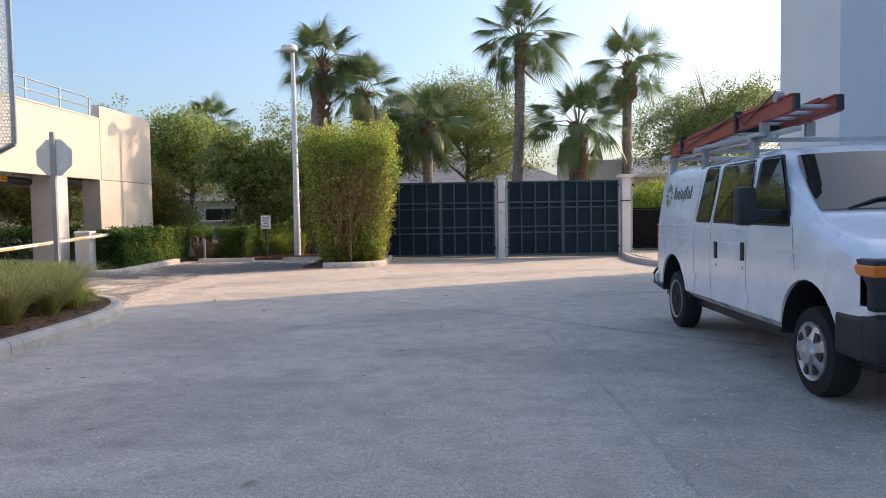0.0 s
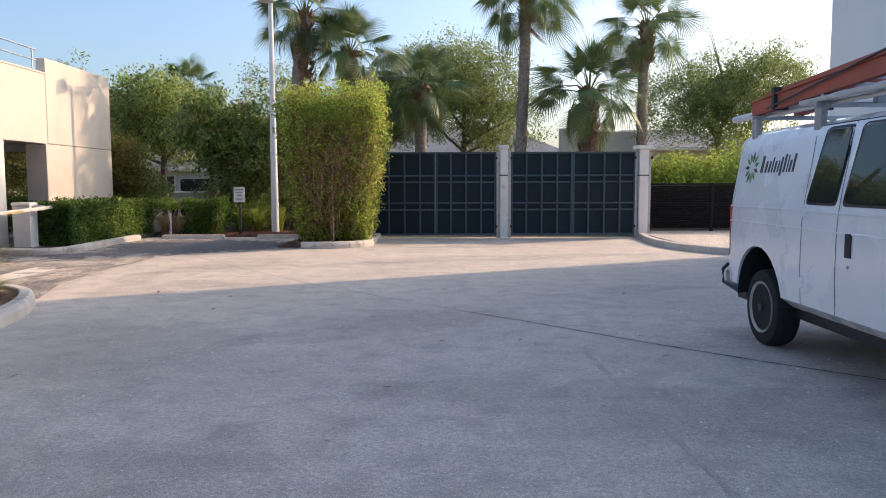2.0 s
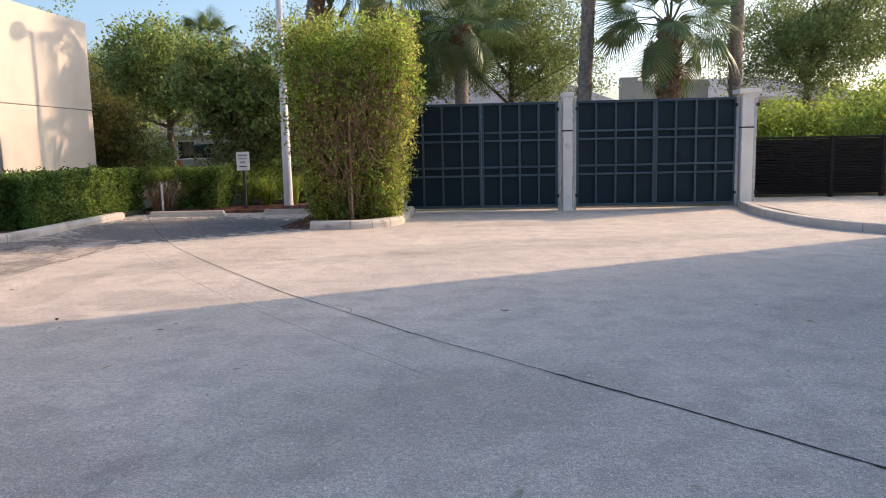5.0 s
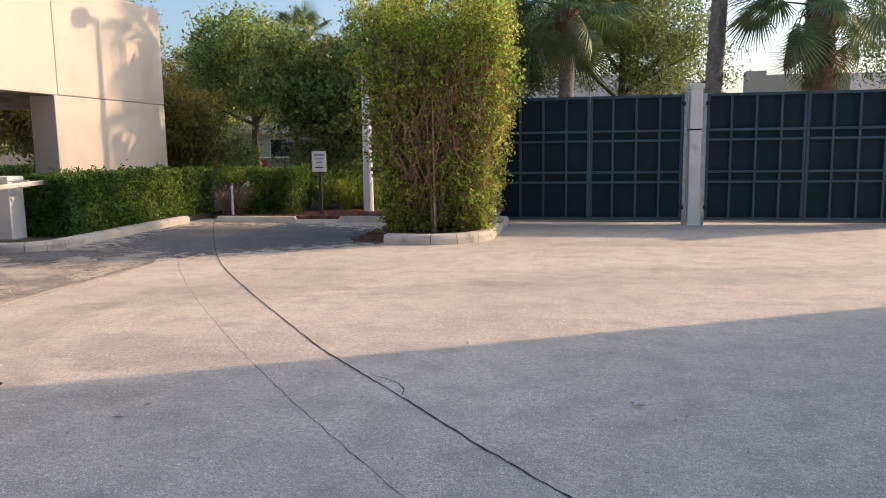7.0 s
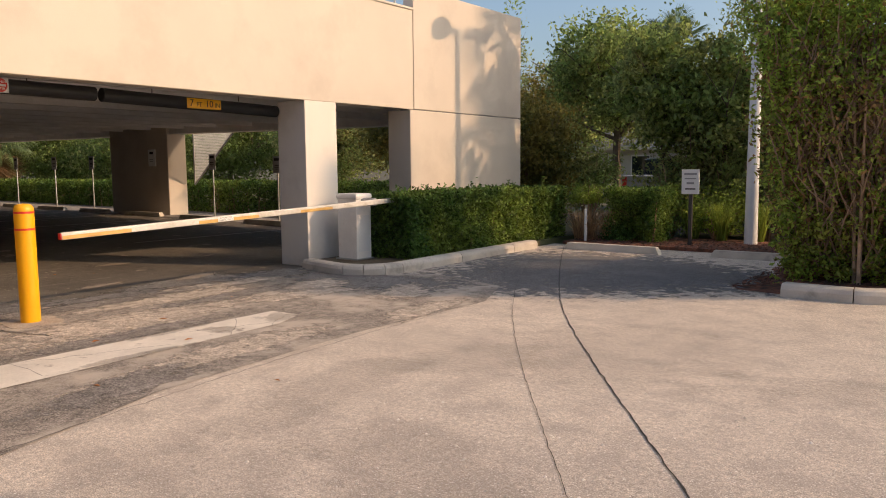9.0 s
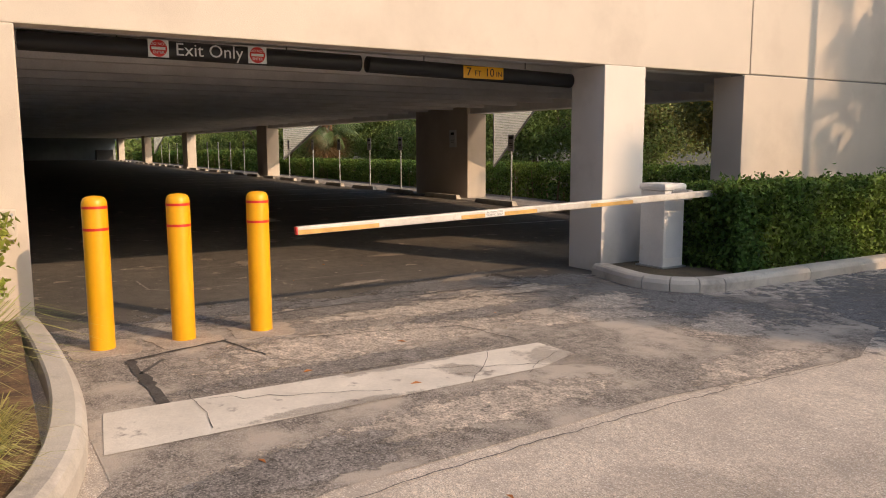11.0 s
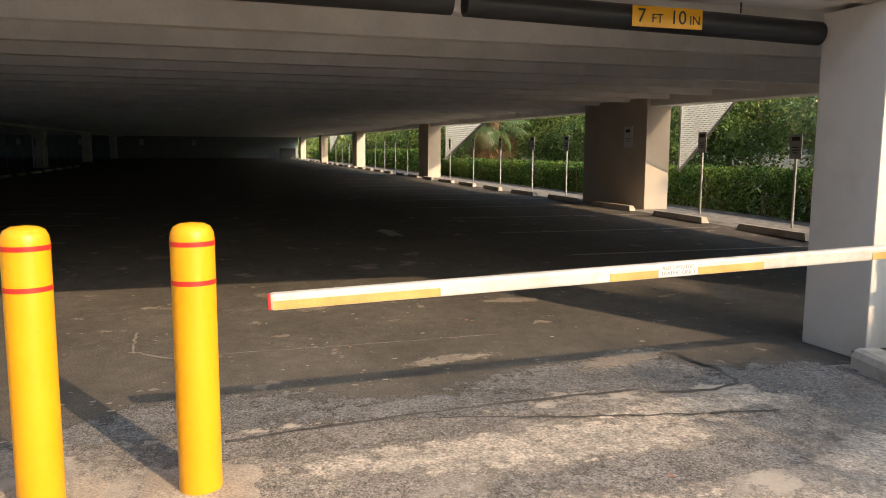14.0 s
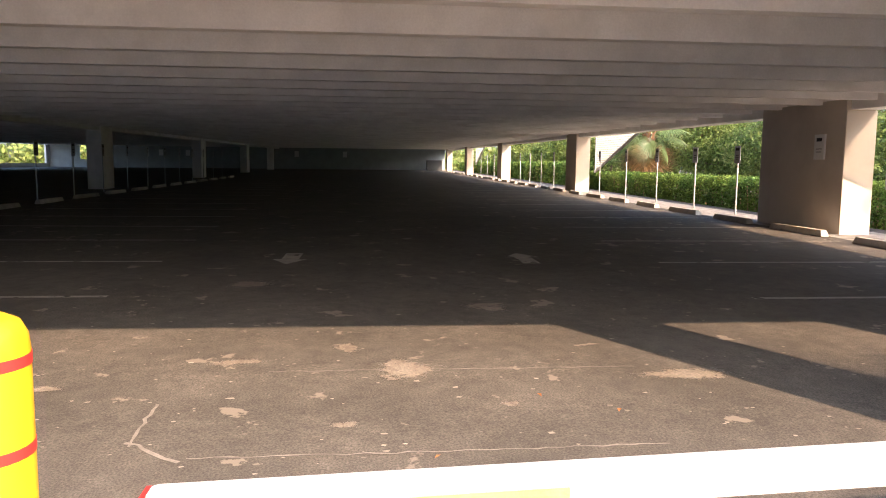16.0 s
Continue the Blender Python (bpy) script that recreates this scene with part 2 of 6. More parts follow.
M_OAK = leafy("oak_leaves", (0.27, 0.36, 0.1), (0.38, 0.4, 0.14), 0.5, 0.58)
M_DARKLEAF = leafy("thicket_leaves", (0.27, 0.35, 0.11), (0.38, 0.35, 0.15), 0.5, 0.58)
M_OLIVE = leafy("olive_tree_leaves", (0.27, 0.32, 0.11), (0.22, 0.28, 0.09), 0.4, 0.5)
M_YELLOWLEAF = leafy("yellowing_leaves", (0.32, 0.25, 0.06), (0.2, 0.21, 0.06))
M_VERGE = leafy("verge_tree_leaves", (0.15, 0.22, 0.055), (0.22, 0.27, 0.075), 0.5, 0.45)
M_GRASS = leafy("ornamental_grass", (0.42, 0.48, 0.13), (0.6, 0.52, 0.22))
M_DRY = leafy("dry_grass", (0.55, 0.37, 0.21), (0.42, 0.27, 0.15))
M_VAN = material("white_van_paint", (0.89, 0.9, 0.92), 0.28, var=0.03, scale=2, fine=50, bump=0.02, coat=0.5, stain=(0.78, 0.78, 0.78), stain_at=(0.58, 0.8), stain_scale=1.4)
M_TYRE = material("tyre_rubber", (0.018, 0.018, 0.018), 0.85, var=0.2, bump=0.2)
M_ALLOY = material("silver_wheel_cover", (0.6, 0.6, 0.6), 0.35, metal=0.7, var=0.1, bump=0.05)
M_STEELRIM = material("grey_steel_rim", (0.42, 0.41, 0.39), 0.5, metal=0.15, var=0.2, bump=0.1)
M_PLASTIC = material("black_trim_plastic", (0.02, 0.021, 0.024), 0.5, var=0.1, bump=0.08)
M_GLASS = glassy("tinted_vehicle_glass", (0.02, 0.028, 0.028))
M_AMBER = glassy("amber_lens", (0.75, 0.2, 0.015), 0.15)
M_LENS = glassy("clear_headlamp", (0.55, 0.57, 0.58), 0.1)
M_LADDER = material("faded_red_fibreglass", (0.4, 0.1, 0.06), 0.6, var=0.15, scale=4, bump=0.1)
M_ALU = material("aluminium_rack", (0.55, 0.56, 0.57), 0.4, metal=0.7, var=0.12, bump=0.05)
M_LOGO_G = material("green_decal", (0.12, 0.26, 0.05), 0.5, var=0, bump=0)
M_LOGO_K = material("charcoal_decal", (0.05, 0.055, 0.06), 0.5, var=0, bump=0)
M_ROOF = material("grey_shingle_roof", (0.2, 0.21, 0.23), 0.9, var=0.2, scale=3, fine=25, bump=0.6)
M_HOUSE = material("pale_house_wall", (0.6, 0.56, 0.5), 0.9, var=0.06, bump=0.1)
M_TRUCK = material("silver_truck_paint", (0.42, 0.42, 0.43), 0.3, var=0.03, coat=0.4, bump=0)
# translucence added to brighten the backlit sheet; the metal itself is opaque
M_PERF = material("perforated_metal_screen", (0.8, 0.77, 0.7), 0.6, var=0.1, scale=2, bump=0.1, translucent=0.7)
M_CAPWOOD = material("salvaged_timber_red", (0.3, 0.1, 0.07), 0.8, var=0.3, scale=6)


# ---- mesh helpers ----
class Mesh:
    """Collects vertices and faces, then links them as one object."""

    def __init__(self):
        self.v, self.f = [], []

    def add(self, verts, faces):
        n = len(self.v)
        self.v += [tuple(p) for p in verts]
        self.f += [tuple(i + n for i in q) for q in faces]
        return self

    def box(self, x0, x1, y0, y1, z0, z1, bevel=0.0, m=None):
        b = min(bevel, (x1 - x0) / 2.1, (y1 - y0) / 2.1, (z1 - z0) / 2.1)
        if b <= 0:
            p = [(x, y, z) for z in (z0, z1) for y in (y0, y1) for x in (x0, x1)]
            f = [(0, 2, 3, 1), (4, 5, 7, 6), (0, 1, 5, 4), (2, 6, 7, 3), (0, 4, 6, 2), (1, 3, 7, 5)]
        else:
            bm = bmesh.new()
            bmesh.ops.create_cube(bm, size=1)
            for q in bm.verts:
                q.co = ((x0 + x1) / 2 + q.co.x * (x1 - x0), (y0 + y1) / 2 + q.co.y * (y1 - y0), (z0 + z1) / 2 + q.co.z * (z1 - z0))
            bmesh.ops.bevel(bm, geom=bm.edges[:], offset=b, segments=2, affect="EDGES", profile=0.6)
            bm.verts.index_update()
            p, f = [tuple(q.co) for q in bm.verts], [[q.index for q in g.verts] for g in bm.faces]
            bm.free()
        if m is not None:
            p = [m @ Vector(q) for q in p]
        return self.add(p, f)

    def tube(self, path, radii, sides=10, caps=True):
        """A round tube along a path; radii one number or one for each point."""
        pts = [Vector(p) for p in path]
        radii = [radii] * len(pts) if isinstance(radii, (int, float)) else radii
        v, f = [], []
        ref = Vector((0, 0, 1))
        for i, p in enumerate(pts):
            d = (pts[min(i + 1, len(pts) - 1)] - pts[max(i - 1, 0)]).normalized()
            a = d.cross(ref if abs(d.z) < 0.95 else Vector((1, 0, 0))).normalized()
            c = d.cross(a)
            for k in range(sides):
                w = 2 * math.pi * k / sides
                v.append(p + (a * math.cos(w) + c * math.sin(w)) * radii[i])
        for i in range(len(pts) - 1):
            for k in range(sides):
                k2 = (k + 1) % sides
                f.append((i * sides + k, i * sides + k2, (i + 1) * sides + k2, (i + 1) * sides + k))
        if caps:
            f += [tuple(range(sides))[::-1], tuple((len(pts) - 1) * sides + k for k in range(sides))]
        return self.add(v, f)

    def lathe(self, profile, sides=24, at=(0, 0, 0)):
        """Turns (radius, z) pairs about a vertical axis."""
        v, f = [], []
        for r, z in profile:
            for k in range(sides):
                w = 2 * math.pi * k / sides
                v.append((at[0] + r * math.cos(w), at[1] + r * math.sin(w), at[2] + z))
        for i in range(len(profile) - 1):
            for k in range(sides):
                k2 = (k + 1) % sides
                f.append((i * sides + k, i * sides + k2, (i + 1) * sides + k2, (i + 1) * sides + k))
        f += [tuple(range(sides))[::-1], tuple((len(profile) - 1) * sides + k for k in range(sides))]
        return self.add(v, f)

    def prism(self, outline, z0, z1):
        """An upright block over an outline of (x, y), anticlockwise."""
        n = len(outline)
        v = [(x, y, z0) for x, y in outline] + [(x, y, z1) for x, y in outline]
        f = [tuple(range(n))[::-1], tuple(range(n, 2 * n))]
        f += [(k, (k + 1) % n, n + (k + 1) % n, n + k) for k in range(n)]
        return self.add(v, f)

    def turned(self, m):
        self.v = [tuple(m @ Vector(p)) for p in self.v]
        return self

    def data(self, name, mat, smooth=False):
        me = bpy.data.meshes.new(name)
        me.from_pydata(self.v, [], self.f)
        me.materials.append(mat)
        if smooth:
            me.polygons.foreach_set("use_smooth", [True] * len(me.polygons))
            me.set_sharp_from_angle(angle=radians(40))
        me.update()
        return me


def part(name, mesh, mat, parent=None, label="", smooth=False):
    """Links a collected mesh (or mesh data) as one object under a thing or a part."""
    ob = new(name, mesh.data(name, mat, smooth) if isinstance(mesh, Mesh) else mesh)
    if parent is not None:
        ob.parent = parent
    if label:
        tagged(ob, label)
    return ob


def thing(name, label, category, at=(0, 0, 0), turn=0.0, group="", kind=""):
    """An empty at the base of a thing; its parts are built round the origin."""
    ob = new(name)
    ob.empty_display_size = 0.2
    ob.matrix_world = pose(*at, 0, 0, turn)
    return tagged(ob, label, category, group, kind)


def structure(name, mesh, mat, label, category, smooth=False):
    return tagged(part(name, mesh, mat, None, "", smooth), label, category, "", "structure")


def words(name, text, size, m, mat, parent):
    """Raised lettering in the built-in font, as a mesh, centred at m and facing m's z."""
    cu = bpy.data.curves.new(name, "FONT")
    cu.body, cu.size, cu.align_x, cu.align_y, cu.extrude, cu.resolution_u = text, size, "CENTER", "CENTER", 0.001, 3
    tmp = new("lettering_source", cu)
    me = bpy.data.meshes.new_from_object(tmp.evaluated_get(bpy.context.evaluated_depsgraph_get()))
    bpy.data.objects.remove(tmp)
    bpy.data.curves.remove(cu)
    me.materials.clear()
    me.materials.append(mat)
    ob = new(name, me)
    ob.parent = parent
    ob.matrix_local = m
    return ob


rng = np.random.default_rng(7)


def leaf_mesh(name, centres, size, mat, aspect=0.5, droop=0.0, outward=None, spread=1.0):
    """One leaf, a bent rhombus of four corners, at each centre; as mesh data."""
    n = len(centres)
    u = rng.normal(size=(n, 3))
    if outward is not None:
        u = outward + u * 0.55 * spread
    u[:, 2] -= droop
    u /= np.linalg.norm(u, axis=1, keepdims=True) + 1e-9
    w = np.cross(u, rng.normal(size=(n, 3)))
    w /= np.linalg.norm(w, axis=1, keepdims=True) + 1e-9
    s = size * rng.uniform(0.65, 1.35, size=(n, 1))
    k = np.cross(u, w) * s * 0.18
    v = np.stack([centres - u * s * 0.5, centres + w * s * aspect * 0.5 + k, centres + u * s * 0.5, centres - w * s * aspect * 0.5 + k], axis=1).reshape(-1, 3)
    me = bpy.data.meshes.new(name)
    me.vertices.add(4 * n)
    me.vertices.foreach_set("co", v.astype(np.float32).ravel())
    me.loops.add(4 * n)
    me.loops.foreach_set("vertex_index", np.arange(4 * n, dtype=np.int32))
    me.polygons.add(n)
    me.polygons.foreach_set("loop_start", np.arange(0, 4 * n, 4, dtype=np.int32))
    me.update(calc_edges=True)
    me.materials.append(mat)
    return me


def clumps(centre, radii, count, per, clump, rim=0.55):
    """Points of leaves gathered in clumps over an uneven ellipsoid; centre and radii in metres."""
    d = rng.normal(size=(count, 3))
    d /= np.linalg.norm(d, axis=1, keepdims=True)
    r = rng.uniform(rim, 1.0, size=(count, 1)) * (1 + 0.22 * np.sin(d[:, :1] * 5 + centre[0]) * np.cos(d[:, 1:2] * 4 + centre[1]))
    c = np.array(centre) + d * r * np.array(radii)
    s = clump * rng.uniform(0.5, 1.3, size=(count, 1))
    p = np.repeat(c, per, axis=0) + rng.normal(size=(count * per, 3)) * np.repeat(s, per, axis=0) * np.array((1, 1, 0.7))
    return p


def limbs(mesh, base, top, crown_r, n, r0, seed):
    """A tapered trunk and limbs that fork towards the crown."""
    r = random.Random(seed)
    b, t = Vector(base), Vector(top)
    mid = b.lerp(t, 0.5) + Vector((r.uniform(-.15, .15), r.uniform(-.15, .15), 0))
    mesh.tube([b, b.lerp(mid, 0.5), mid, t], [r0 * 1.25, r0, r0 * 0.85, r0 * 0.5], 8)
    for k in range(n):
        a = 2 * math.pi * k / n + r.uniform(-.4, .4)
        s = mid.lerp(t, r.uniform(0.1, 0.9))
        e = s + Vector((math.cos(a) * crown_r * r.uniform(.5, .9), math.sin(a) * crown_r * r.uniform(.5, .9), crown_r * r.uniform(.25, .9)))
        m1 = s.lerp(e, 0.5) + Vector((0, 0, r.uniform(-.15, .2)))
        mesh.tube([s, m1, e], [r0 * 0.45, r0 * 0.3, r0 * 0.1], 6)
        for q in range(2):
            e2 = e + Vector((r.uniform(-1, 1), r.uniform(-1, 1), r.uniform(0, 1))) * crown_r * 0.35
            mesh.tube([m1, m1.lerp(e2, 0.6), e2], [r0 * 0.22, r0 * 0.14, r0 * 0.05], 5)


def tree(name, label, at, trunk_h, crown_r, crown_h, leaf_mat, leaves=26000, leaf=0.13, trunk_r=0.14, seed=1, clump=0.28, lean=(0, 0), category="tree"):
    ob = thing(name, label, category, at)
    tm = Mesh()
    limbs(tm, (0, 0, -0.05), (lean[0], lean[1], trunk_h + crown_h * 0.45), crown_r, 7, trunk_r, seed)
    part("trunk", tm, M_BARK, ob, "", True)
    per = 60
    lobes = []
    r = random.Random(seed + 50)
    for k in range(6):
        a = 2 * math.pi * k / 6 + r.uniform(-.5, .5)
        q = r.uniform(0.25, 0.6) * crown_r
        c = (lean[0] + math.cos(a) * q, lean[1] + math.sin(a) * q, trunk_h + crown_h * r.uniform(0.3, 0.68))
        lobes.append(clumps(c, (crown_r * 0.55, crown_r * 0.55, crown_h * 0.34), max(4, leaves // per // 7), per, clump, 0.55))
    lobes.append(clumps((lean[0], lean[1], trunk_h + crown_h * 0.62), (crown_r * 0.55, crown_r * 0.55, crown_h * 0.38), max(4, leaves // per // 7), per, clump, 0.3))
    p = np.concatenate(lobes)
    p = p[p[:, 2] > 0.1]
    part("crown", leaf_mesh("crown", p, leaf, leaf_mat), leaf_mat, ob)
    return ob


def slab_points(x0, x1, y0, y1, z0, z1, n, depth, wob=0.06):
    """Points near the faces of a block, for clipped hedges."""
    p = rng.uniform(size=(n, 3)) * np.array((x1 - x0, y1 - y0, z1 - z0)) + np.array((x0, y0, z0))
    area = np.array(((y1 - y0) * (z1 - z0), (y1 - y0) * (z1 - z0), (x1 - x0) * (z1 - z0), (x1 - x0) * (z1 - z0), (x1 - x0) * (y1 - y0)))
    side = rng.choice(5, size=n, p=area / area.sum())
    dd = np.abs(rng.normal(size=n)) * depth
    wave = wob * (np.sin(p[:, 0] * 3.1 + p[:, 2] * 2.3) + np.sin(p[:, 1] * 3.7 + p[:, 2] * 4.1))
    # hollows between the clumps of leaves
    tuft = np.sin(p[:, 0] * 11.3 + 2.1 * np.sin(p[:, 2] * 5.3)) + np.sin(p[:, 2] * 12.7 + 1.9 * np.sin(p[:, 1] * 6.1 + p[:, 0] * 4.7)) + np.sin(p[:, 1] * 10.1 + 1.7 * np.sin(p[:, 0] * 7.9 + p[:, 2] * 3.3))
    wave += 2.1 * wob * np.clip(tuft - 0.3, 0, 1.4)
    for k, (ax, v, sg) in enumerate(((0, x0, 1), (0, x1, -1), (1, y0, 1), (1, y1, -1), (2, z1, -1))):
        q = side == k
        p[q, ax] = v + sg * (dd[q] + wave[q])
    return p


# ---- ground and paving ----
structure("ground", Mesh().add([(-900, -900, -0.03), (900, -900, -0.03), (900, 900, -0.03), (-900, 900, -0.03)], [(0, 1, 2, 3)]), M_SOIL, "bare soil and leaf litter reaching to the horizon", "ground")
lot = Mesh()
gx = [-9.68, -8, -6, -4, -2, 0, 2, 4, 6, 9, 14, 40]
gy = [-40, -10, 0, 4, 8, 12, 16, 20, 23.8]
for i in range(len(gx) - 1):
    for j in range(len(gy) - 1):
        lot.add([(gx[i], gy[j], 0), (gx[i + 1], gy[j], 0), (gx[i + 1], gy[j + 1], 0), (gx[i], gy[j + 1], 0)], [(0, 1, 2, 3)])
lot.add([(-9.68, 23.8, 0), (-3.0, 23.8, 0), (-3.0, 24.2, 0), (-9.68, 24.2, 0)], [(0, 1, 2, 3)])
structure("road", lot, M_LOT, "worn pale paving of the car park, stained and gritty", "paving")
# the older asphalt in front of the garage entrance
structure("pavement", Mesh().add([(-9.66, 13.2, 0.004), (-6.3, 13.35, 0.004), (-5.3, 12.75, 0.004), (-5.75, 14.2, 0.004), (-5.92, 16.3, 0.004), (-5.85, 18.2, 0.004), (-6.3, 19.2, 0.004), (-7.6, 19.6, 0.004), (-8.3, 19.0, 0.004), (-9.66, 18.9, 0.004)], [tuple(range(10))]),
          M_APRON, "old patched dark asphalt apron before the garage entrance", "paving")


def strip(points, width, z, jag=0.0, seed=1):
    """A flat strip along a line on the ground."""
    r = random.Random(seed)
    for _ in range(2):
        points = [points[0]] + [tuple((o + 2 * p + q) / 4 for o, p, q in zip(*s)) for s in zip(points[:-2], points[1:-1], points[2:])] + [points[-1]]
    fine = []
    for a, b in zip(points[:-1], points[1:]):
        n = max(2, int(math.dist(a, b) / 0.07))
        fine += [(a[0] + (b[0] - a[0]) * k / n + r.uniform(-jag, jag), a[1] + (b[1] - a[1]) * k / n + r.uniform(-jag, jag)) for k in range(n)]
    fine.append(points[-1])
    m, v = Mesh(), []
    for k, p in enumerate(fine):
        q, o = fine[min(k + 1, len(fine) - 1)], fine[max(k - 1, 0)]
        d = Vector((q[0] - o[0], q[1] - o[1])).normalized()
        w = width * r.uniform(0.6, 1.3) / 2
        v += [(p[0] - d.y * w, p[1] + d.x * w, z), (p[0] + d.y * w, p[1] - d.x * w, z)]
    return m.add(v, [(2 * k, 2 * k + 1, 2 * k + 3, 2 * k + 2) for k in range(len(fine) - 1)])


structure("trim", strip([(-7.9, 23.9), (-7.45, 22.9), (-6.6, 21.3), (-5.7, 19.6), (-5.25, 18.72), (-4.9, 18.15), (-4.33, 17.3), (-3.56, 16.22), (-3.08, 15.6), (-2.4, 14.61), (-2.06, 14.18), (-1.87, 13.98), (-1.53, 13.68), (-1.19, 13.17), (-0.79, 12.7), (-0.47, 12.38), (-0.2, 12.12), (0.19, 11.68)], 0.011, 0.004, 0.007, 3),
          M_CRACK, "long dark crack running along the paving joint", "crack")
structure("trim", strip([(0.19, 11.68), (0.5, 11.38), (1.1, 10.72), (1.5, 10.28), (1.85, 9.85), (2.22, 9.45), (3.3, 8.5)], 0.017, 0.004, 0.006, 13),
          M_CRACK, "wider end of the long dark crack in the paving", "crack")
structure("trim", strip([(-8.0, 23.1), (-7.0, 20.9), (-6.07, 19.07), (-5.4, 17.95), (-4.6, 16.75), (-3.96, 15.85), (-3.56, 15.32), (-3.12, 14.72), (-2.65, 14.06), (-1.9, 13.14), (-1.38, 12.54), (-0.99, 12.11), (-0.6, 11.65)], 0.004, 0.004, 0.006, 4),
          M_CRACK, "thin hairline crack in the paving", "crack")
structure("trim", strip([(1.12, 9.6), (1.22, 8.2), (1.27, 6.7), (1.28, 5.6), (1.3, 3.0)], 0.05, 0.003, 0.01, 5), M_TRACK, "faint dark groove worn into the paving", "track")
structure("trim", strip([(-1.72, 13.87), (-1.6, 13.82), (-1.46, 13.76), (-1.4, 13.6), (-1.42, 13.5)], 0.006, 0.004, 0.008, 6), M_CRACK, "short forked crack beside the long one", "crack")
for pts, w in (([(-5.42, 12.92), (-5.54, 13.63), (-5.73, 14.74), (-5.9, 16.54), (-5.83, 18.02)], 0.006), ([(-7.3, 13.75), (-7.7, 13.74), (-8.0, 13.73), (-8.39, 13.7)], 0.07), ([(-8.39, 13.7), (-8.46, 13.9), (-8.55, 14.2), (-8.64, 14.45)], 0.035), ([(-8.0, 13.73), (-8.14, 13.8), (-8.3, 13.92)], 0.04), ([(-8.62, 14.43), (-8.35, 14.5), (-8.05, 14.58)], 0.014),
               ([(-9.4, 16.0), (-9.2, 16.8), (-9.01, 17.44), (-9.0, 17.9)], 0.02), ([(-10.24, 18.02), (-9.7, 18.12), (-9.3, 18.16), (-9.38, 17.8), (-9.46, 17.42)], 0.035), ([(-8.4, 15.0), (-8.36, 15.6), (-8.12, 16.27)], 0.012), ([(-8.1, 16.27), (-7.8, 16.33), (-7.5, 16.4)], 0.012), ([(-9.35, 14.9), (-9.5, 15.6), (-9.56, 16.45), (-9.55, 17.3)], 0.03)):
    structure("trim", strip(pts, w, 0.0102, 0.012, len(pts) + int(w * 100)), M_TARLINE, "dark tar seam in the old asphalt apron", "tar seam")
structure("trim", Mesh().add([(-7.3, 13.42, 0.009), (-6.65, 13.36, 0.009), (-6.78, 16.1, 0.009), (-6.95, 16.52, 0.009), (-7.33, 16.48, 0.009)], [(0, 1, 2, 3, 4)]), M_BARPAINT, "wide worn white stop bar painted on asphalt", "road marking")
structure("trim", strip([(-7.25, 14.0), (-7.0, 14.6), (-6.85, 15.0)], 0.006, 0.013, 0.03, 9), M_CRACK, "fine crack across the painted stop bar", "crack")
structure("trim", strip([(-7.2, 15.3), (-6.95, 15.7), (-7.0, 16.1), (-6.75, 16.25)], 0.006, 0.013, 0.03, 10), M_CRACK, "fine crack across the painted stop bar", "crack")


def worn_patch(name, label, cx, cy, rx, ry, turn, z, mat, seed):
    """A stain on the ground, whole in its middle and broken up towards its rim."""
    q = random.Random(seed)
    n, v, f, wear = 28, [], [], []
    ca, sa = math.cos(radians(turn)), math.sin(radians(turn))
    for ring, w in ((1.0, 0.0), (0.72, 0.5), (0.4, 1.0)):
        for k in range(n):
            a = 2 * math.pi * k / n
            g = ring * (1 + 0.12 * math.sin(3 * a + seed) + 0.06 * q.uniform(-1, 1))
            px, py = rx * g * math.cos(a), ry * g * math.sin(a)
            v.append((cx + px * ca - py * sa, cy + px * sa + py * ca, z))
            wear.append(w)
    v.append((cx, cy, z))
    wear.append(1.0)
    for i in range(2):
        f += [(i * n + k, i * n + (k + 1) % n, (i + 1) * n + (k + 1) % n, (i + 1) * n + k) for k in range(n)]
    f += [(2 * n + k, 2 * n + (k + 1) % n, 3 * n) for k in range(n)]
    ob = structure(name, Mesh().add(v, f), mat, label, "stain")
    ob.data.attributes.new("wear", "FLOAT", "POINT").data.foreach_set("value", wear)
    return ob


# dark tar whose colour also carries part of the tall hedge's shade
worn_patch("pavement", "old dark tar between the hedges, darkened further for hedge shade", -5.9, 21.1, 3.1, 3.0, 20, 0.0022, M_TARSHADE, 2)
worn_patch("pavement", "dark ragged patch beside the barrier box", -7.9, 18.6, 1.9, 0.75, 8, 0.0062, M_TARSHADE, 5)
for k, (cx, cy, rx, ry, turn, pale) in enumerate(((-8.1, 15.4, 0.55, 1.9, 3, 1), (-7.85, 17.6, 0.35, 1.2, -8, 1), (-6.3, 15.2, 0.32, 1.6, 4, 1), (-8.9, 16.4, 0.35, 1.6, 0, 1), (-8.3, 18.0, 0.5, 0.7, 10, 1), (-7.0, 18.2, 0.4, 0.8, 30, 1), (-9.2, 17.6, 0.2, 1.0, 0, 1), (-6.1, 17.4, 0.3, 0.9, 5, 1), (-7.5, 14.9, 0.22, 1.5, 2, 0), (-6.05, 14.1, 0.3, 0.9, 12, 0), (-8.5, 17.0, 0.25, 1.4, 3, 0), (-9.3, 15.6, 0.25, 2.0, 0, 0))):
    worn_patch("trim", "pale worn band on the old asphalt" if pale else "dark band on the old asphalt", cx, cy, rx, ry, turn, 0.0052 + 0.0003 * k, M_PALEWEAR if pale else M_DARKWEAR, 10 + k)
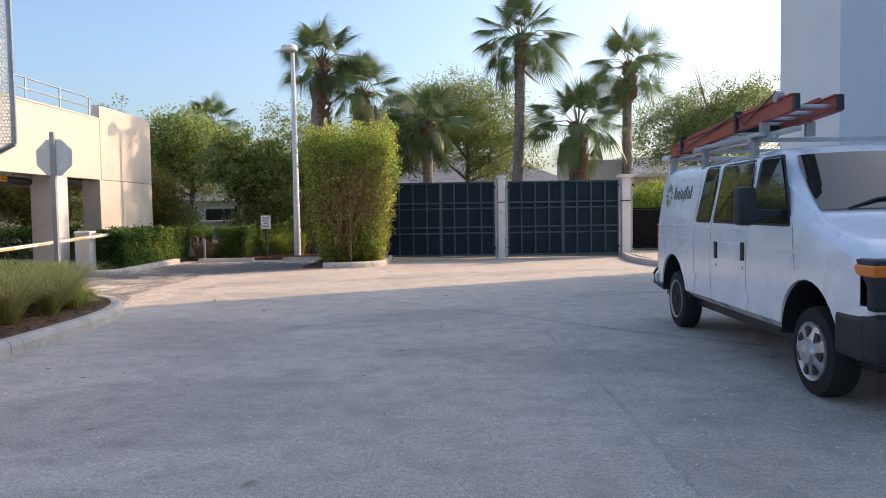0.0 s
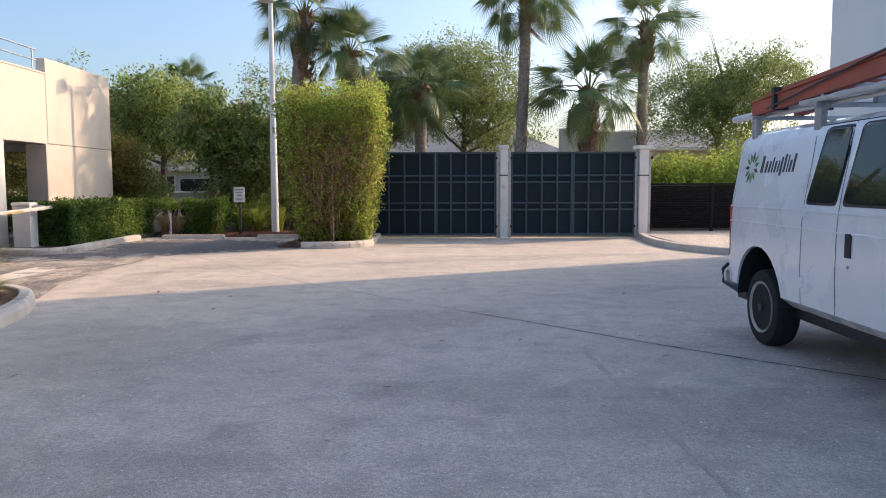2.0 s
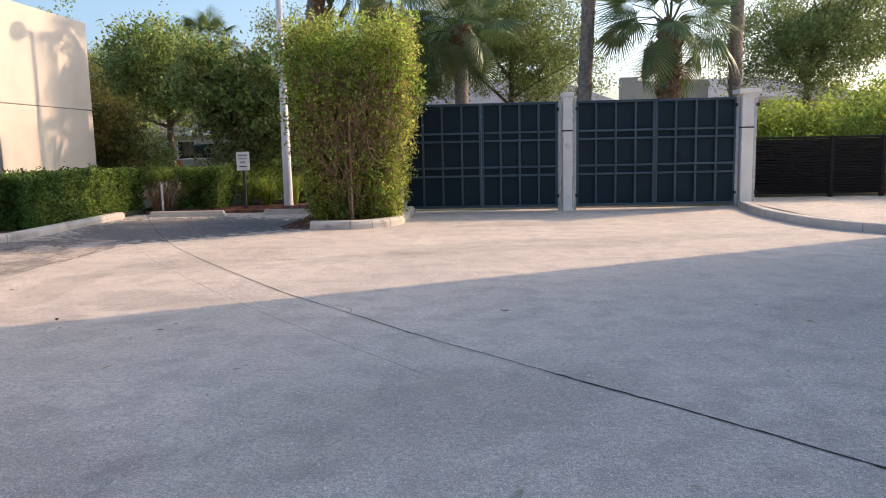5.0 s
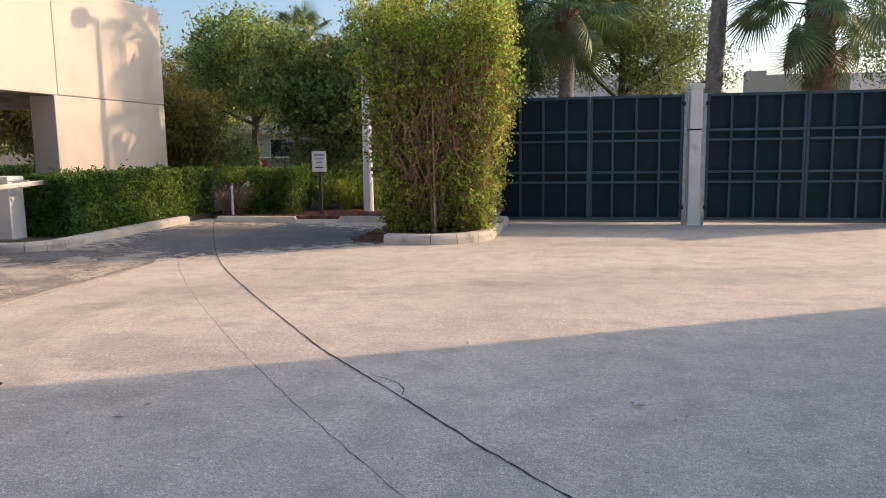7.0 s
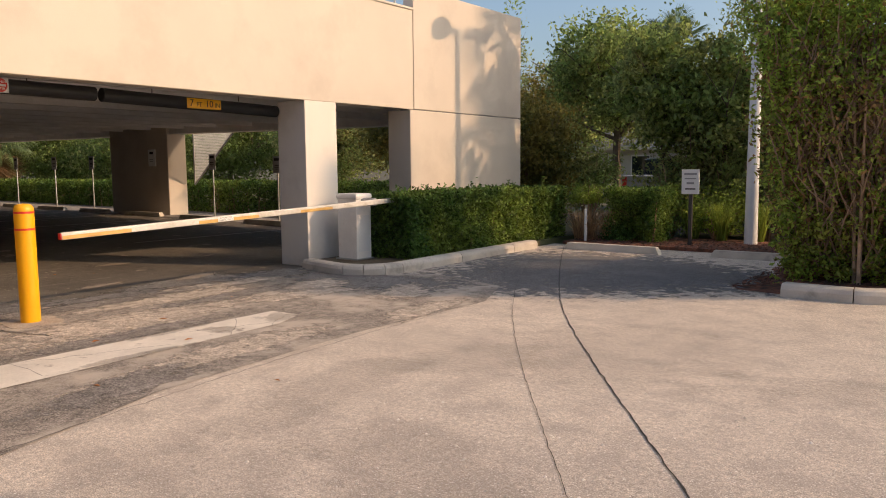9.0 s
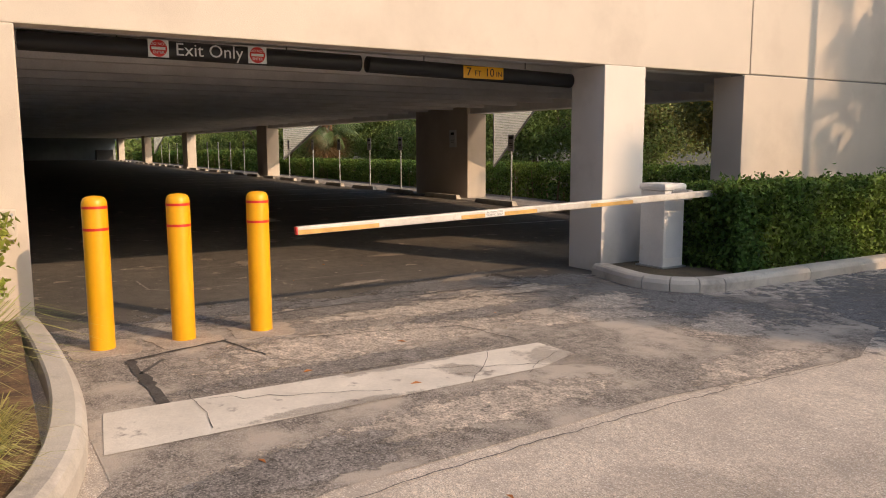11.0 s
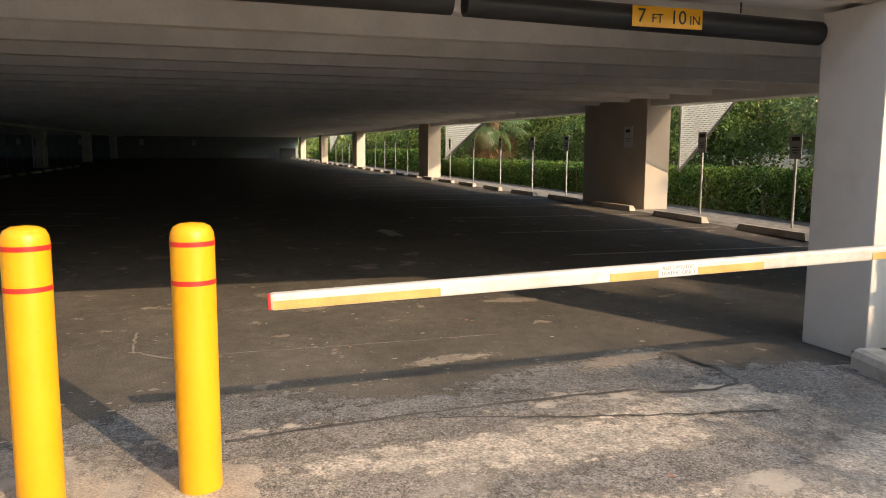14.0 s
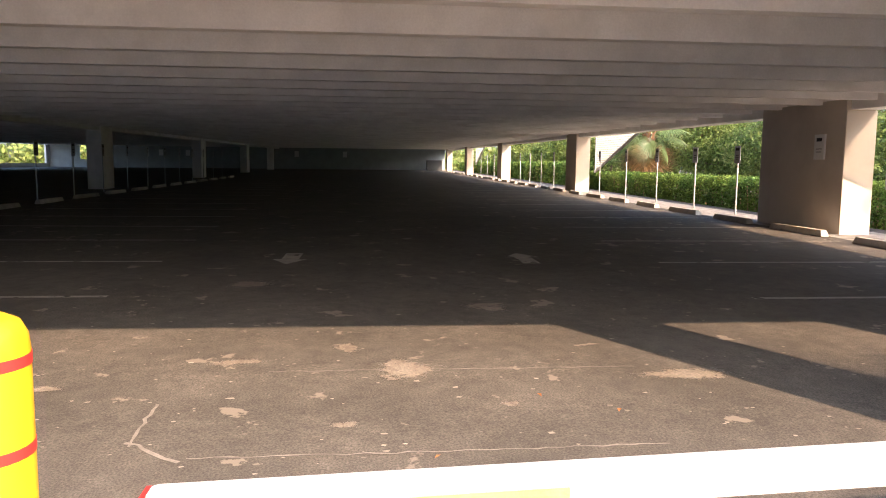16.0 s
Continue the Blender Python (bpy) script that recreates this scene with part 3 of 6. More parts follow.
for k, (cx, cy, rx, ry, turn) in enumerate(((-2.6, 6.2, 2.6, 1.5, 20), (1.2, 8.0, 2.4, 0.9, -10), (-3.0, 9.8, 1.6, 2.2, 10), (2.0, 5.0, 1.2, 2.4, 0), (-0.6, 11.0, 2.0, 0.9, 30), (0.2, 17.8, 2.4, 0.9, 10), (-3.6, 17.0, 1.2, 1.6, 30), (-1.9, 16.9, 1.6, 0.45, 15), (2.6, 18.4, 2.2, 0.5, 5), (-3.4, 13.0, 0.9, 0.4, 40), (0.6, 20.6, 1.8, 0.5, 0), (2.9, 13.6, 1.2, 0.5, 20), (-0.5, 3.4, 1.2, 0.5, 30), (-4.9, 14.9, 0.5, 1.2, 8), (-4.3, 13.4, 0.9, 0.8, 25), (-3.5, 14.2, 1.1, 0.6, -15), (-4.6, 16.2, 0.6, 0.9, 0))):
    worn_patch("trim", "faint dark stain on the paving", cx, cy, rx, ry, turn, 0.0012 + 0.0001 * k, M_FAINT, 30 + k)

for k, (cx, cy, rx, ry) in enumerate(((-9.75, 14.9, 0.45, 1.4), (-9.85, 17.2, 0.5, 1.3), (-9.6, 16.0, 0.25, 1.2), (-9.5, 18.4, 0.5, 0.7))):
    worn_patch("trim", "dark tar seam before the garage entrance", cx, cy, rx, ry, 0, 0.0084 + 0.0002 * k, M_TARSHADE, 80 + k)
for k, (cx, cy, rx, ry, turn) in enumerate(((-6.95, 16.35, 0.4, 0.3, 20), (-7.32, 15.3, 0.1, 0.7, 2), (-6.75, 14.6, 0.08, 0.8, 0), (-7.0, 15.6, 0.25, 0.18, 30))):
    worn_patch("trim", "worn-through spot on the painted stop bar", cx, cy, rx, ry, turn, 0.0105 + 0.0002 * k, M_BARWEAR, 90 + k)
for k, pts in enumerate(([(-7.4, 13.9), (-7.1, 14.0), (-6.75, 13.9)], [(-7.3, 16.0), (-7.05, 15.95), (-6.95, 15.6), (-6.72, 15.5)], [(-7.05, 16.45), (-6.95, 16.1), (-6.72, 15.95)])):
    structure("trim", strip(pts, 0.004, 0.013, 0.012, 40 + k), M_CRACK, "fine crack across the painted stop bar", "crack")

# ---- kerbs ----
def kerb(name, label, line, seg, width=0.16, height=0.15, group="", closed=False):
    """A rounded concrete kerb along a line, in lengths with open joints; each length is a piece. The line is the road-side foot."""
    ob = thing(name, label, "kerb", (0, 0, 0), 0, group)
    for _ in range(2):                     # corners rounded off
        line = [line[0]] + [(a[0] + (b[0] - a[0]) * f, a[1] + (b[1] - a[1]) * f) for a, b in zip(line[:-1], line[1:]) for f in (0.25, 0.75)] + [line[-1]]
    pts = [Vector((p[0], p[1], 0)) for p in line]
    fine, run = [], 0.0
    for a, b in zip(pts[:-1], pts[1:]):
        n = max(1, int((b - a).length / 0.12))
        fine += [a.lerp(b, k / n) for k in range(n)]
    fine.append(pts[-1])
    prof = [(0, -0.02), (0.0, height * 0.6), (0.02, height * 0.88), (0.05, height), (width - 0.015, height), (width, height - 0.015), (width, -0.02)]
    start = 0
    while start < len(fine) - 1:
        end = min(start + max(2, int(seg / 0.12)), len(fine) - 1)
        if len(fine) - 1 - end < 4:
            end = len(fine) - 1
        m, v = Mesh(), []
        for k in range(start, end + 1):
            d = (fine[min(k + 1, len(fine) - 1)] - fine[max(k - 1, 0)]).normalized()
            side = Vector((-d.y, d.x, 0))
            off = d * (0.006 if k == start else -0.006 if k == end else 0)
            v += [fine[k] + off + side * o + Vector((0, 0, z)) for o, z in prof]
        n = len(prof)
        f = [(i * n + j, i * n + j + 1, (i + 1) * n + j + 1, (i + 1) * n + j) for i in range(end - start) for j in range(n - 1)]
        f += [tuple(range(n)), tuple((end - start) * n + j for j in range(n))[::-1]]
        part("kerb_stone", m.add(v, f), M_KERB, ob)
        start = end
    return ob


def arc(cx, cy, r, a0, a1, n=10):
    return [(cx + r * math.cos(radians(a0 + (a1 - a0) * k / n)), cy + r * math.sin(radians(a0 + (a1 - a0) * k / n))) for k in range(n + 1)]


kerb("kerb", "rounded concrete kerb edging the clipped hedge", [(-9.6, 18.98), (-8.85, 18.8)] + arc(-8.75, 19.5, 0.7, -80, 0, 8) + [(-8.07, 20.6), (-8.1, 21.8), (-8.12, 23.3)], 1.25, 0.2, 0.14)
kerb("kerb", "concrete kerb of the planting bed beside the gates", [(-3.32, 20.27), (-2.95, 20.24)] + arc(-2.74, 21.23, 1.0, -82, 0, 9) + [(-1.74, 22.4), (-1.72, 23.35)], 1.3, 0.2, 0.15)
kerb("kerb", "long concrete kerb of the grass island", [(-4.62, 2.0), (-4.62, 8.4), (-4.58, 10.4), (-4.74, 11.5), (-5.16, 12.5), (-5.6, 12.98), (-6.34, 13.26), (-7.3, 13.35), (-8.5, 13.3), (-9.64, 13.2)], 1.6, 0.17, 0.17)
kerb("kerb", "concrete kerb of the raised pink pavement", [(5.32, 23.2), (5.1, 21.6), (5.12, 20.2), (5.5, 18.9), (6.3, 18.15), (7.4, 17.85), (9.5, 17.75)][::-1], 1.3, 0.2, 0.14)
structure("pavement", Mesh().prism([(5.3, 23.3), (5.28, 21.6), (5.3, 20.2), (5.66, 19.02), (6.4, 18.3), (7.4, 18.03), (12, 17.95), (12, 24.5), (5.3, 24.5)], -0.02, 0.115), M_LOT, "pale raised pavement beside the louvred fence", "pavement")
structure("pavement", Mesh().prism([(-9.66, 19.05), (-8.9, 19.0), (-8.4, 19.2), (-8.25, 19.6), (-8.26, 23.3), (-8.3, 25.2), (-9.66, 25.2)], -0.02, 0.1), M_SOIL, "soil bed under the clipped hedge", "planting bed")
structure("pavement", Mesh().prism([(-3.3, 20.45), (-2.75, 20.39), (-2.43, 20.46), (-2.14, 20.65), (-1.96, 20.95), (-1.91, 21.3), (-1.91, 23.3), (-1.9, 23.4), (-3.3, 25.0)], -0.02, 0.1).add([(-3.3 - (0.55 + 0.16 * math.sin(k * 2.1)) * w, 20.43 + 0.3 * k + 0.1 * w, 0.002 + 0.098 * (1 - w) * min(1, k / 2.5)) for k in range(13) for w in (0, 0.45, 1)], [q for k in range(12) for q in ((3 * k, 3 * k + 1, 3 * k + 4, 3 * k + 3), (3 * k + 1, 3 * k + 2, 3 * k + 5, 3 * k + 4))]), M_MULCH, "red mulch bed under the tall hedge", "planting bed")
structure("pavement", Mesh().prism([(-9.66, 1.0), (-4.8, 2.0), (-4.78, 8.4), (-4.78, 10.3), (-4.94, 11.5), (-5.32, 12.38), (-5.75, 12.83), (-6.4, 13.1), (-9.66, 13.05)], -0.02, 0.13), M_THATCH, "brown mulch bed of the grass island", "planting bed")
structure("pavement", Mesh().prism([(-8.1, 24.2), (-4.0, 24.2), (-4.0, 26.0), (-8.1, 26.0)], -0.02, 0.06), M_MULCH, "red mulch bed behind the wheel stops", "planting bed")

# ---- the parking garage ----
def gz(x):
    """The garage's floor rises gently towards its far end."""
    return 0.012 * min(10.0, max(0.0, -11.0 - x)) + 0.006 * max(0.0, -21.0 - x)


FX, BACK, NORTH, SOUTH = -9.68, -101.0, 25.15, -22.0
floor = Mesh()
fx = [FX, -11, -16, -21, -40, -60, -80, BACK]
fy = [SOUTH, -5, 4, 10, 14, 18, 22, 26.2]
for i in range(len(fx) - 1):
    for j in range(len(fy) - 1):
        floor.add([(fx[i + 1], fy[j], gz(fx[i + 1])), (fx[i], fy[j], gz(fx[i])), (fx[i], fy[j + 1], gz(fx[i])), (fx[i + 1], fy[j + 1], gz(fx[i + 1]))], [(0, 1, 2, 3)])
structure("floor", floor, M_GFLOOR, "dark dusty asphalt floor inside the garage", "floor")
walk_strip = Mesh()
for a, b in zip(fx[:-1], fx[1:]):
    walk_strip.add([(b, 24.1, gz(b) + 0.006), (a, 24.1, gz(a) + 0.006), (a, 25.6, gz(a) + 0.006), (b, 25.6, gz(b) + 0.006)], [(0, 1, 2, 3)])
structure("pavement", walk_strip, M_SEAM, "pale concrete strip along the open garage side", "pavement")

for pts, w in (([(-11.06, 14.6), (-11.04, 15.8), (-11.1, 17.0)], 0.012), ([(-12.5, 14.8), (-12.52, 16.2), (-12.5, 17.3)], 0.012), ([(-11.94, 14.24), (-11.55, 14.24), (-11.23, 14.29)], 0.02), ([(-11.3, 14.26), (-11.12, 14.44), (-11.02, 14.58)], 0.022)):
    structure("trim", strip(pts, w, gz(pts[-1][0]) + 0.008, 0.012, int(w * 1000)), M_SEAM, "thin pale scrape line on the garage floor", "mark")
for k, (cx, cy, r1, r2) in enumerate(((-12.52, 15.72, 0.34, 0.26), (-12.75, 14.58, 0.09, 0.24), (-15.95, 14.15, 0.3, 0.3), (-11.47, 15.34, 0.07, 0.1), (-11.76, 16.3, 0.06, 0.07), (-13.1, 15.3, 0.2, 0.12), (-12.2, 13.5, 0.08, 0.12), (-10.5, 16.4, 0.12, 0.5), (-10.2, 17.6, 0.2, 0.6), (-12.3, 17.6, 0.16, 0.4), (-14.6, 16.6, 0.3, 0.25))):
    worn_patch("trim", "ragged pale worn patch on the garage floor", cx, cy, r1, r2, 10 * (k % 3), gz(cx) + 0.009, M_SCRAPE, 60 + k)
rf = random.Random(77)
flecks = Mesh()
for k in range(520):                      # flakes of old paint and grit on the floor inside
    x, y = -10.0 - 6.5 * rf.random() ** 1.4, rf.uniform(12.5, 19.0)
    a, q = rf.uniform(0, 6.28), rf.uniform(0.004, 0.015) * rf.uniform(0.5, 1.5)
    n = rf.choice((4, 5, 6))
    flecks.add([(x + q * rf.uniform(0.4, 1.2) * math.cos(a + 6.28 * c / n), y + q * 1.6 * rf.uniform(0.4, 1.2) * math.sin(a + 6.28 * c / n), gz(x) + 0.006) for c in range(n)], [tuple(range(n))])
tagged(part("paint_flecks", flecks, M_SCRAPED), "pale flecks of worn paint on the garage floor", "paint flecks", "", "stuff")

deck = Mesh()
for a, b in zip(fx[:-1], fx[1:]):
    deck.add([(x, y, gz(x) + z) for z in (3.1, 3.3) for x, y in ((b, SOUTH), (a - (0.25 if a == FX else 0), SOUTH), (a - (0.25 if a == FX else 0), NORTH), (b, NORTH))],
             [(0, 3, 2, 1), (4, 5, 6, 7), (0, 1, 5, 4), (1, 2, 6, 5), (2, 3, 7, 6), (3, 0, 4, 7)])
x = -11.53
while x > BACK + 1:                       # the stems of the double tees, in the ceiling's one mesh
    z = gz(x)
    deck.add([(x + o, y, z + h) for y in (SOUTH, NORTH - 0.55) for o, h in ((-0.075, 2.53), (0.075, 2.53), (0.12, 3.11), (-0.12, 3.11))],
             [(0, 1, 2, 3)[::-1], (4, 5, 6, 7), (0, 4, 5, 1), (1, 5, 6, 2), (3, 2, 6, 7), (0, 3, 7, 4)])
    x -= 1.52
tagged(part("ceiling", deck, M_INNER), "ribbed concrete double-tee ceiling of the garage", "ceiling", "", "structure")

# street facade: spandrel, columns, tall end panel
fa = thing("wall_east", "cream stucco garage facade with a deep spandrel over the entrance", "wall", kind="structure")
part("spandrel", Mesh().box(FX - 0.22, FX, 8.0, 21.72, 2.46, 4.13, 0.012), M_STUCCO, fa)
part("spandrel", Mesh().box(FX - 0.22, FX, -22.0, 7.985, 2.46, 4.13, 0.012), M_STUCCO, fa)
part("end_panel", Mesh().box(FX - 0.22, FX + 0.004, 21.735, 25.27, 2.47, 4.52, 0.012), M_STUCCO, fa)
part("end_panel", Mesh().box(FX - 0.5, FX + 0.004, 21.62, 25.27, 0.0, 2.452, 0.012), M_STUCCO, fa)
part("joint_backing", Mesh().box(FX - 0.2, FX - 0.02, 21.6, 25.2, 2.44, 2.48), M_TRIM, fa)
part("pier", Mesh().box(FX - 0.35, FX, 12.2, 13.17, 0.0, 2.46, 0.012), M_STUCCO, fa)
# unseen south bays, added open so more light reaches the garage ceiling
for y in (6.0, -0.4, -6.8, -13.2):
    part("column", Mesh().box(FX - 0.6, FX, y, y + 0.65, 0.0, 2.46, 0.012), M_STUCCO, fa)
part("pier", Mesh().box(FX - 0.35, FX, -22, -19.4, 0.0, 2.46, 0.012), M_STUCCO, fa)
part("coping", Mesh().box(FX - 0.25, FX + 0.02, -22.0, 21.72, 4.13, 4.17, 0.008), M_STUCCO, fa)
part("column", Mesh().box(FX - 0.6, FX, 19.19, 19.84, 0.0, 2.46, 0.012), M_COLUMN, fa)
part("lintel", Mesh().box(FX - 0.72, FX - 0.23, -22.0, 21.6, 2.5, 3.1, 0.012), M_INNER, fa)
rail = thing("guard_rail", "thin grey metal guard rail on top of the parapet", "railing", (FX - 0.12, 0, 4.17))
for y in np.arange(9.0, 21.6, 1.55):
    part("post", Mesh().tube([(0, y, 0), (0, y, 0.52)], 0.02, 8), M_GALV, rail)
for z in (0.27, 0.52):
    part("bar", Mesh().tube([(0, 8.0, z), (0, 21.6, z)], 0.018, 8), M_GALV, rail)

# north side: long columns, beam, and the sloped perforated screens
nw = thing("wall_north", "row of broad concrete columns and a beam along the garage's open side", "wall", kind="structure")
for k, (cx, length) in enumerate(((-21.32, 3.1), (-40.4, 1.7), (-59.5, 1.7), (-78.5, 1.7), (-97.0, 1.7))):
    part("column", Mesh().box(cx - length, cx, 24.5, 25.12, gz(cx) - 0.1, gz(cx) + 2.6, 0.015), M_STUCCO, nw)
    part("column_face", Mesh().box(cx, cx + 0.03, 24.5, 25.12, gz(cx) - 0.1, gz(cx) + 2.38, 0.008), M_STUCCO, nw)
for a, b in ((FX - 0.72, -11), (-11, -21), (-21, -60), (-60, BACK)):
    m = Mesh()
    m.add([(x, y, gz(x) + z) for z in (2.4, 3.1) for x, y in ((b, 24.6), (a, 24.6), (a, 25.15), (b, 25.15))], [(0, 3, 2, 1), (4, 5, 6, 7), (0, 1, 5, 4), (1, 2, 6, 5), (2, 3, 7, 6), (3, 0, 4, 7)])
    part("beam", m, M_INNER, nw)
part("spandrel", Mesh().box(BACK, FX - 0.23, 25.16, 25.3, 2.95, 4.6), M_STUCCO, nw)


def perforated(points, step, hole):
    """A thin sheet with rows of round-cornered holes inside a convex outline of (x, z)."""
    m = Mesh()

    def inside(px, pz):
        for (ax, az), (bx, bz) in zip(points, points[1:] + points[:1]):
            if (bx - ax) * (pz - az) - (bz - az) * (px - ax) < 0:
                return False
        return True
    xs, zs = [p[0] for p in points], [p[1] for p in points]
    nx, nz = int((max(xs) - min(xs)) / step) + 1, int((max(zs) - min(zs)) / step) + 1
    for i in range(nx):
        for j in range(nz):
            x0, z0 = min(xs) + i * step + (step / 2 if j % 2 else 0), min(zs) + j * step
            if inside(x0 + step / 2, z0 + step / 2):
                o, h = step, hole / 2
                cx, cz = x0 + step / 2, z0 + step / 2
                q = [(x0, 0, z0), (x0 + o, 0, z0), (x0 + o, 0, z0 + o), (x0, 0, z0 + o), (cx - h, 0, cz - h), (cx + h, 0, cz - h), (cx + h, 0, cz + h), (cx - h, 0, cz + h)]
                m.add(q, [(0, 1, 5, 4), (1, 2, 6, 5), (2, 3, 7, 6), (3, 0, 4, 7)])
    return m


for cx in (-21.17, -40.2, -78.3):
    z = gz(cx)
    sc = thing("stair_screen", "pale perforated metal screen with a sloped lower edge beside a column", "screen", (cx, 25.32, z), 0, "stair screens")
    st = 0.045 if cx > -30 else 0.09
    run = 2.35 if cx > -30 else 6.5
    tri = [(0.0, 0.9), (run, 2.75), (run, 3.2), (0.0, 3.2)]
    part("sheet", perforated(tri, st, st * 0.5), M_PERF, sc)
    part("edge", Mesh().tube([(0.0, 0, 0.9), (run, 0, 2.75)], 0.03 if run < 3 else 0.06, 6), M_GALV, sc)
    part("edge", Mesh().tube([(0.0, 0, 0.9), (0.0, 0, 3.2)], 0.03, 6), M_GALV, sc)

bw = Mesh().box(BACK - 0.2, BACK, -17.6, 24.6, 0, 4.0).box(BACK - 0.2, BACK, SOUTH, -18.6, 0, 4.0).box(BACK - 0.2, BACK, -18.6, -17.6, 0, 1.5)
structure("wall_west", bw, M_ENDWALL, "plain painted wall at the far end of the garage", "wall")
structure("wall_south", Mesh().box(-86, FX - 0.4, SOUTH - 0.2, SOUTH, 0, 4.1).box(BACK, -100, SOUTH - 0.2, SOUTH, 0, 4.1).box(-100, -86, SOUTH - 0.2, SOUTH, 0, 1.0), M_INNER, "plain wall closing the garage's far bay", "wall")
for cx in (-21.4, -39.7, -58.0, -76.3, -94.0):
    structure("column", Mesh().box(cx - 1.4, cx, 4.0, 4.6, gz(cx) - 0.1, gz(cx) + 3.1, 0.015), M_INNER, "painted concrete column standing inside the garage", "column")
m = Mesh()
for a, b in ((FX - 0.72, -11), (-11, -21), (-21, -60), (-60, BACK)):
    m.add([(x, y, gz(x) + z) for z in (2.4, 3.1) for x, y in ((b, 4.05), (a, 4.05), (a, 4.55), (b, 4.55))], [(0, 3, 2, 1), (4, 5, 6, 7), (0, 1, 5, 4), (1, 2, 6, 5), (2, 3, 7, 6), (3, 0, 4, 7)])
structure("beam", m, M_INNER, "long concrete beam over the inner columns", "beam")

# the tall pale building beside the car park
# only the north-west block shows; the unseen mass past x=13 casts the shade
structure("wall_far", Mesh().prism([(8.15, 16.6), (13.0, 16.6), (13.0, -25), (40, -25), (40, 19.45), (8.15, 19.45)], -0.02, 14.0), M_GREYWALL, "tall pale grey office building with plain panel walls", "building")
for z in (3.2, 6.15, 9.1):
    structure("trim", Mesh().box(9.9, 12.99, 16.575, 16.6, z, z + 0.03), M_TRIM, "recessed horizontal panel joint of the office wall", "joint")
structure("trim", Mesh().box(9.0, 9.9, 16.5, 16.598, 0, 14, 0.01), M_GREYWALL, "shallow pilaster on the office wall", "pilaster")


# ---- gates and fence ----
GY = 23.44


def gate_leaf(x0, x1, flip):
    """A steel gate leaf: sheet, frame, three uprights and two pairs of rails."""
    w = x1 - x0
    ob = thing("gate_leaf", "closed navy steel gate leaf with ribbed panels", "gate", (x0, GY, 0.08), 0, "gate leaves")
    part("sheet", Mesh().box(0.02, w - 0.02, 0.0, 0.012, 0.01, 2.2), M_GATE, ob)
    for a in (0.0, w - 0.05):
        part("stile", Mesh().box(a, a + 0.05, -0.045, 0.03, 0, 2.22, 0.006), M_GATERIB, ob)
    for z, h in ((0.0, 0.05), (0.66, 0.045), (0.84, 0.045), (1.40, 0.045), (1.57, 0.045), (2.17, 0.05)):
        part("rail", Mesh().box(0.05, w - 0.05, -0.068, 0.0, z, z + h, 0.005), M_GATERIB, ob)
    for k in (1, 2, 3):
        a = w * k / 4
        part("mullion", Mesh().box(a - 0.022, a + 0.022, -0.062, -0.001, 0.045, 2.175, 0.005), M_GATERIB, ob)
    return ob


for x0, x1 in ((-1.93, -0.262), (-0.258, 1.36), (1.75, 3.398), (3.402, 5.08)):
    gate_leaf(x0, x1, False)


def gate_post(x, w, h, cap):
    ob = thing("gate_post", "white painted square gate post with a dark band", "post", (x, GY - 0.02, 0), 0, "gate posts")
    part("shaft", Mesh().box(-w / 2, w / 2, -0.14, 0.14, -0.02, h, 0.012), M_POST, ob)
    part("cap", Mesh().box(-w / 2 - cap, w / 2 + cap, -0.14 - cap, 0.14 + cap, h, h + 0.09, 0.012), M_POST, ob)
    part("band", Mesh().box(-w / 2 - 0.004, w / 2 + 0.004, -0.145, 0.145, h * 0.7, h * 0.7 + 0.03), M_BLACK, ob, "dark band round the post")
    for s in (-1, 1):
        part("hinge_post", Mesh().box(s * (w / 2 + 0.06) - 0.03, s * (w / 2 + 0.06) + 0.03, -0.05, 0.05, -0.02, h * 0.97, 0.006), M_GALV, ob, "grey steel hinge post")
        for z in (0.28, 2.1):
            part("hinge", Mesh().box(s * (w / 2 + 0.1) - 0.03, s * (w / 2 + 0.1) + 0.03, -0.08, -0.03, z, z + 0.07, 0.006), M_BLACK, ob)
    return ob


gate_post(1.555, 0.2, 2.38, 0.03)
gate_post(5.27, 0.24, 2.36, 0.1)
gate_post(-2.06, 0.14, 2.3, 0.03)
structure("wall_gate", Mesh().box(-2.45, -2.15, 23.3, 26.5, -0.02, 2.15, 0.015), M_POST, "low white wall running back from the gate", "wall")

fence = thing("louvre_fence", "low black horizontal louvre fence panels", "fence", (5.6, 24.3, 0.1))
for a in (0.0, 1.85, 2.95):
    part("post", Mesh().box(a - 0.04, a + 0.04, -0.04, 0.04, 0.0, 1.36, 0.006), M_FENCE, fence)
part("top_rail", Mesh().box(0.04, 2.91, -0.03, 0.03, 1.3, 1.35, 0.006), M_FENCE, fence)
slat = Mesh().box(0.04, 1.81, -0.02, 0.02, 0, 0.05, 0.0, pose(0, 0, 0, 25)).data("slat", M_FENCE)
slat2 = Mesh().box(1.89, 2.91, -0.02, 0.02, 0, 0.05, 0.0, pose(0, 0, 0, 25)).data("slat", M_FENCE)
for k in range(19):
    for me in (slat, slat2):
        s = part("slat", me, M_FENCE, fence)
        s.location = (0, 0, 0.1 + k * 0.063)

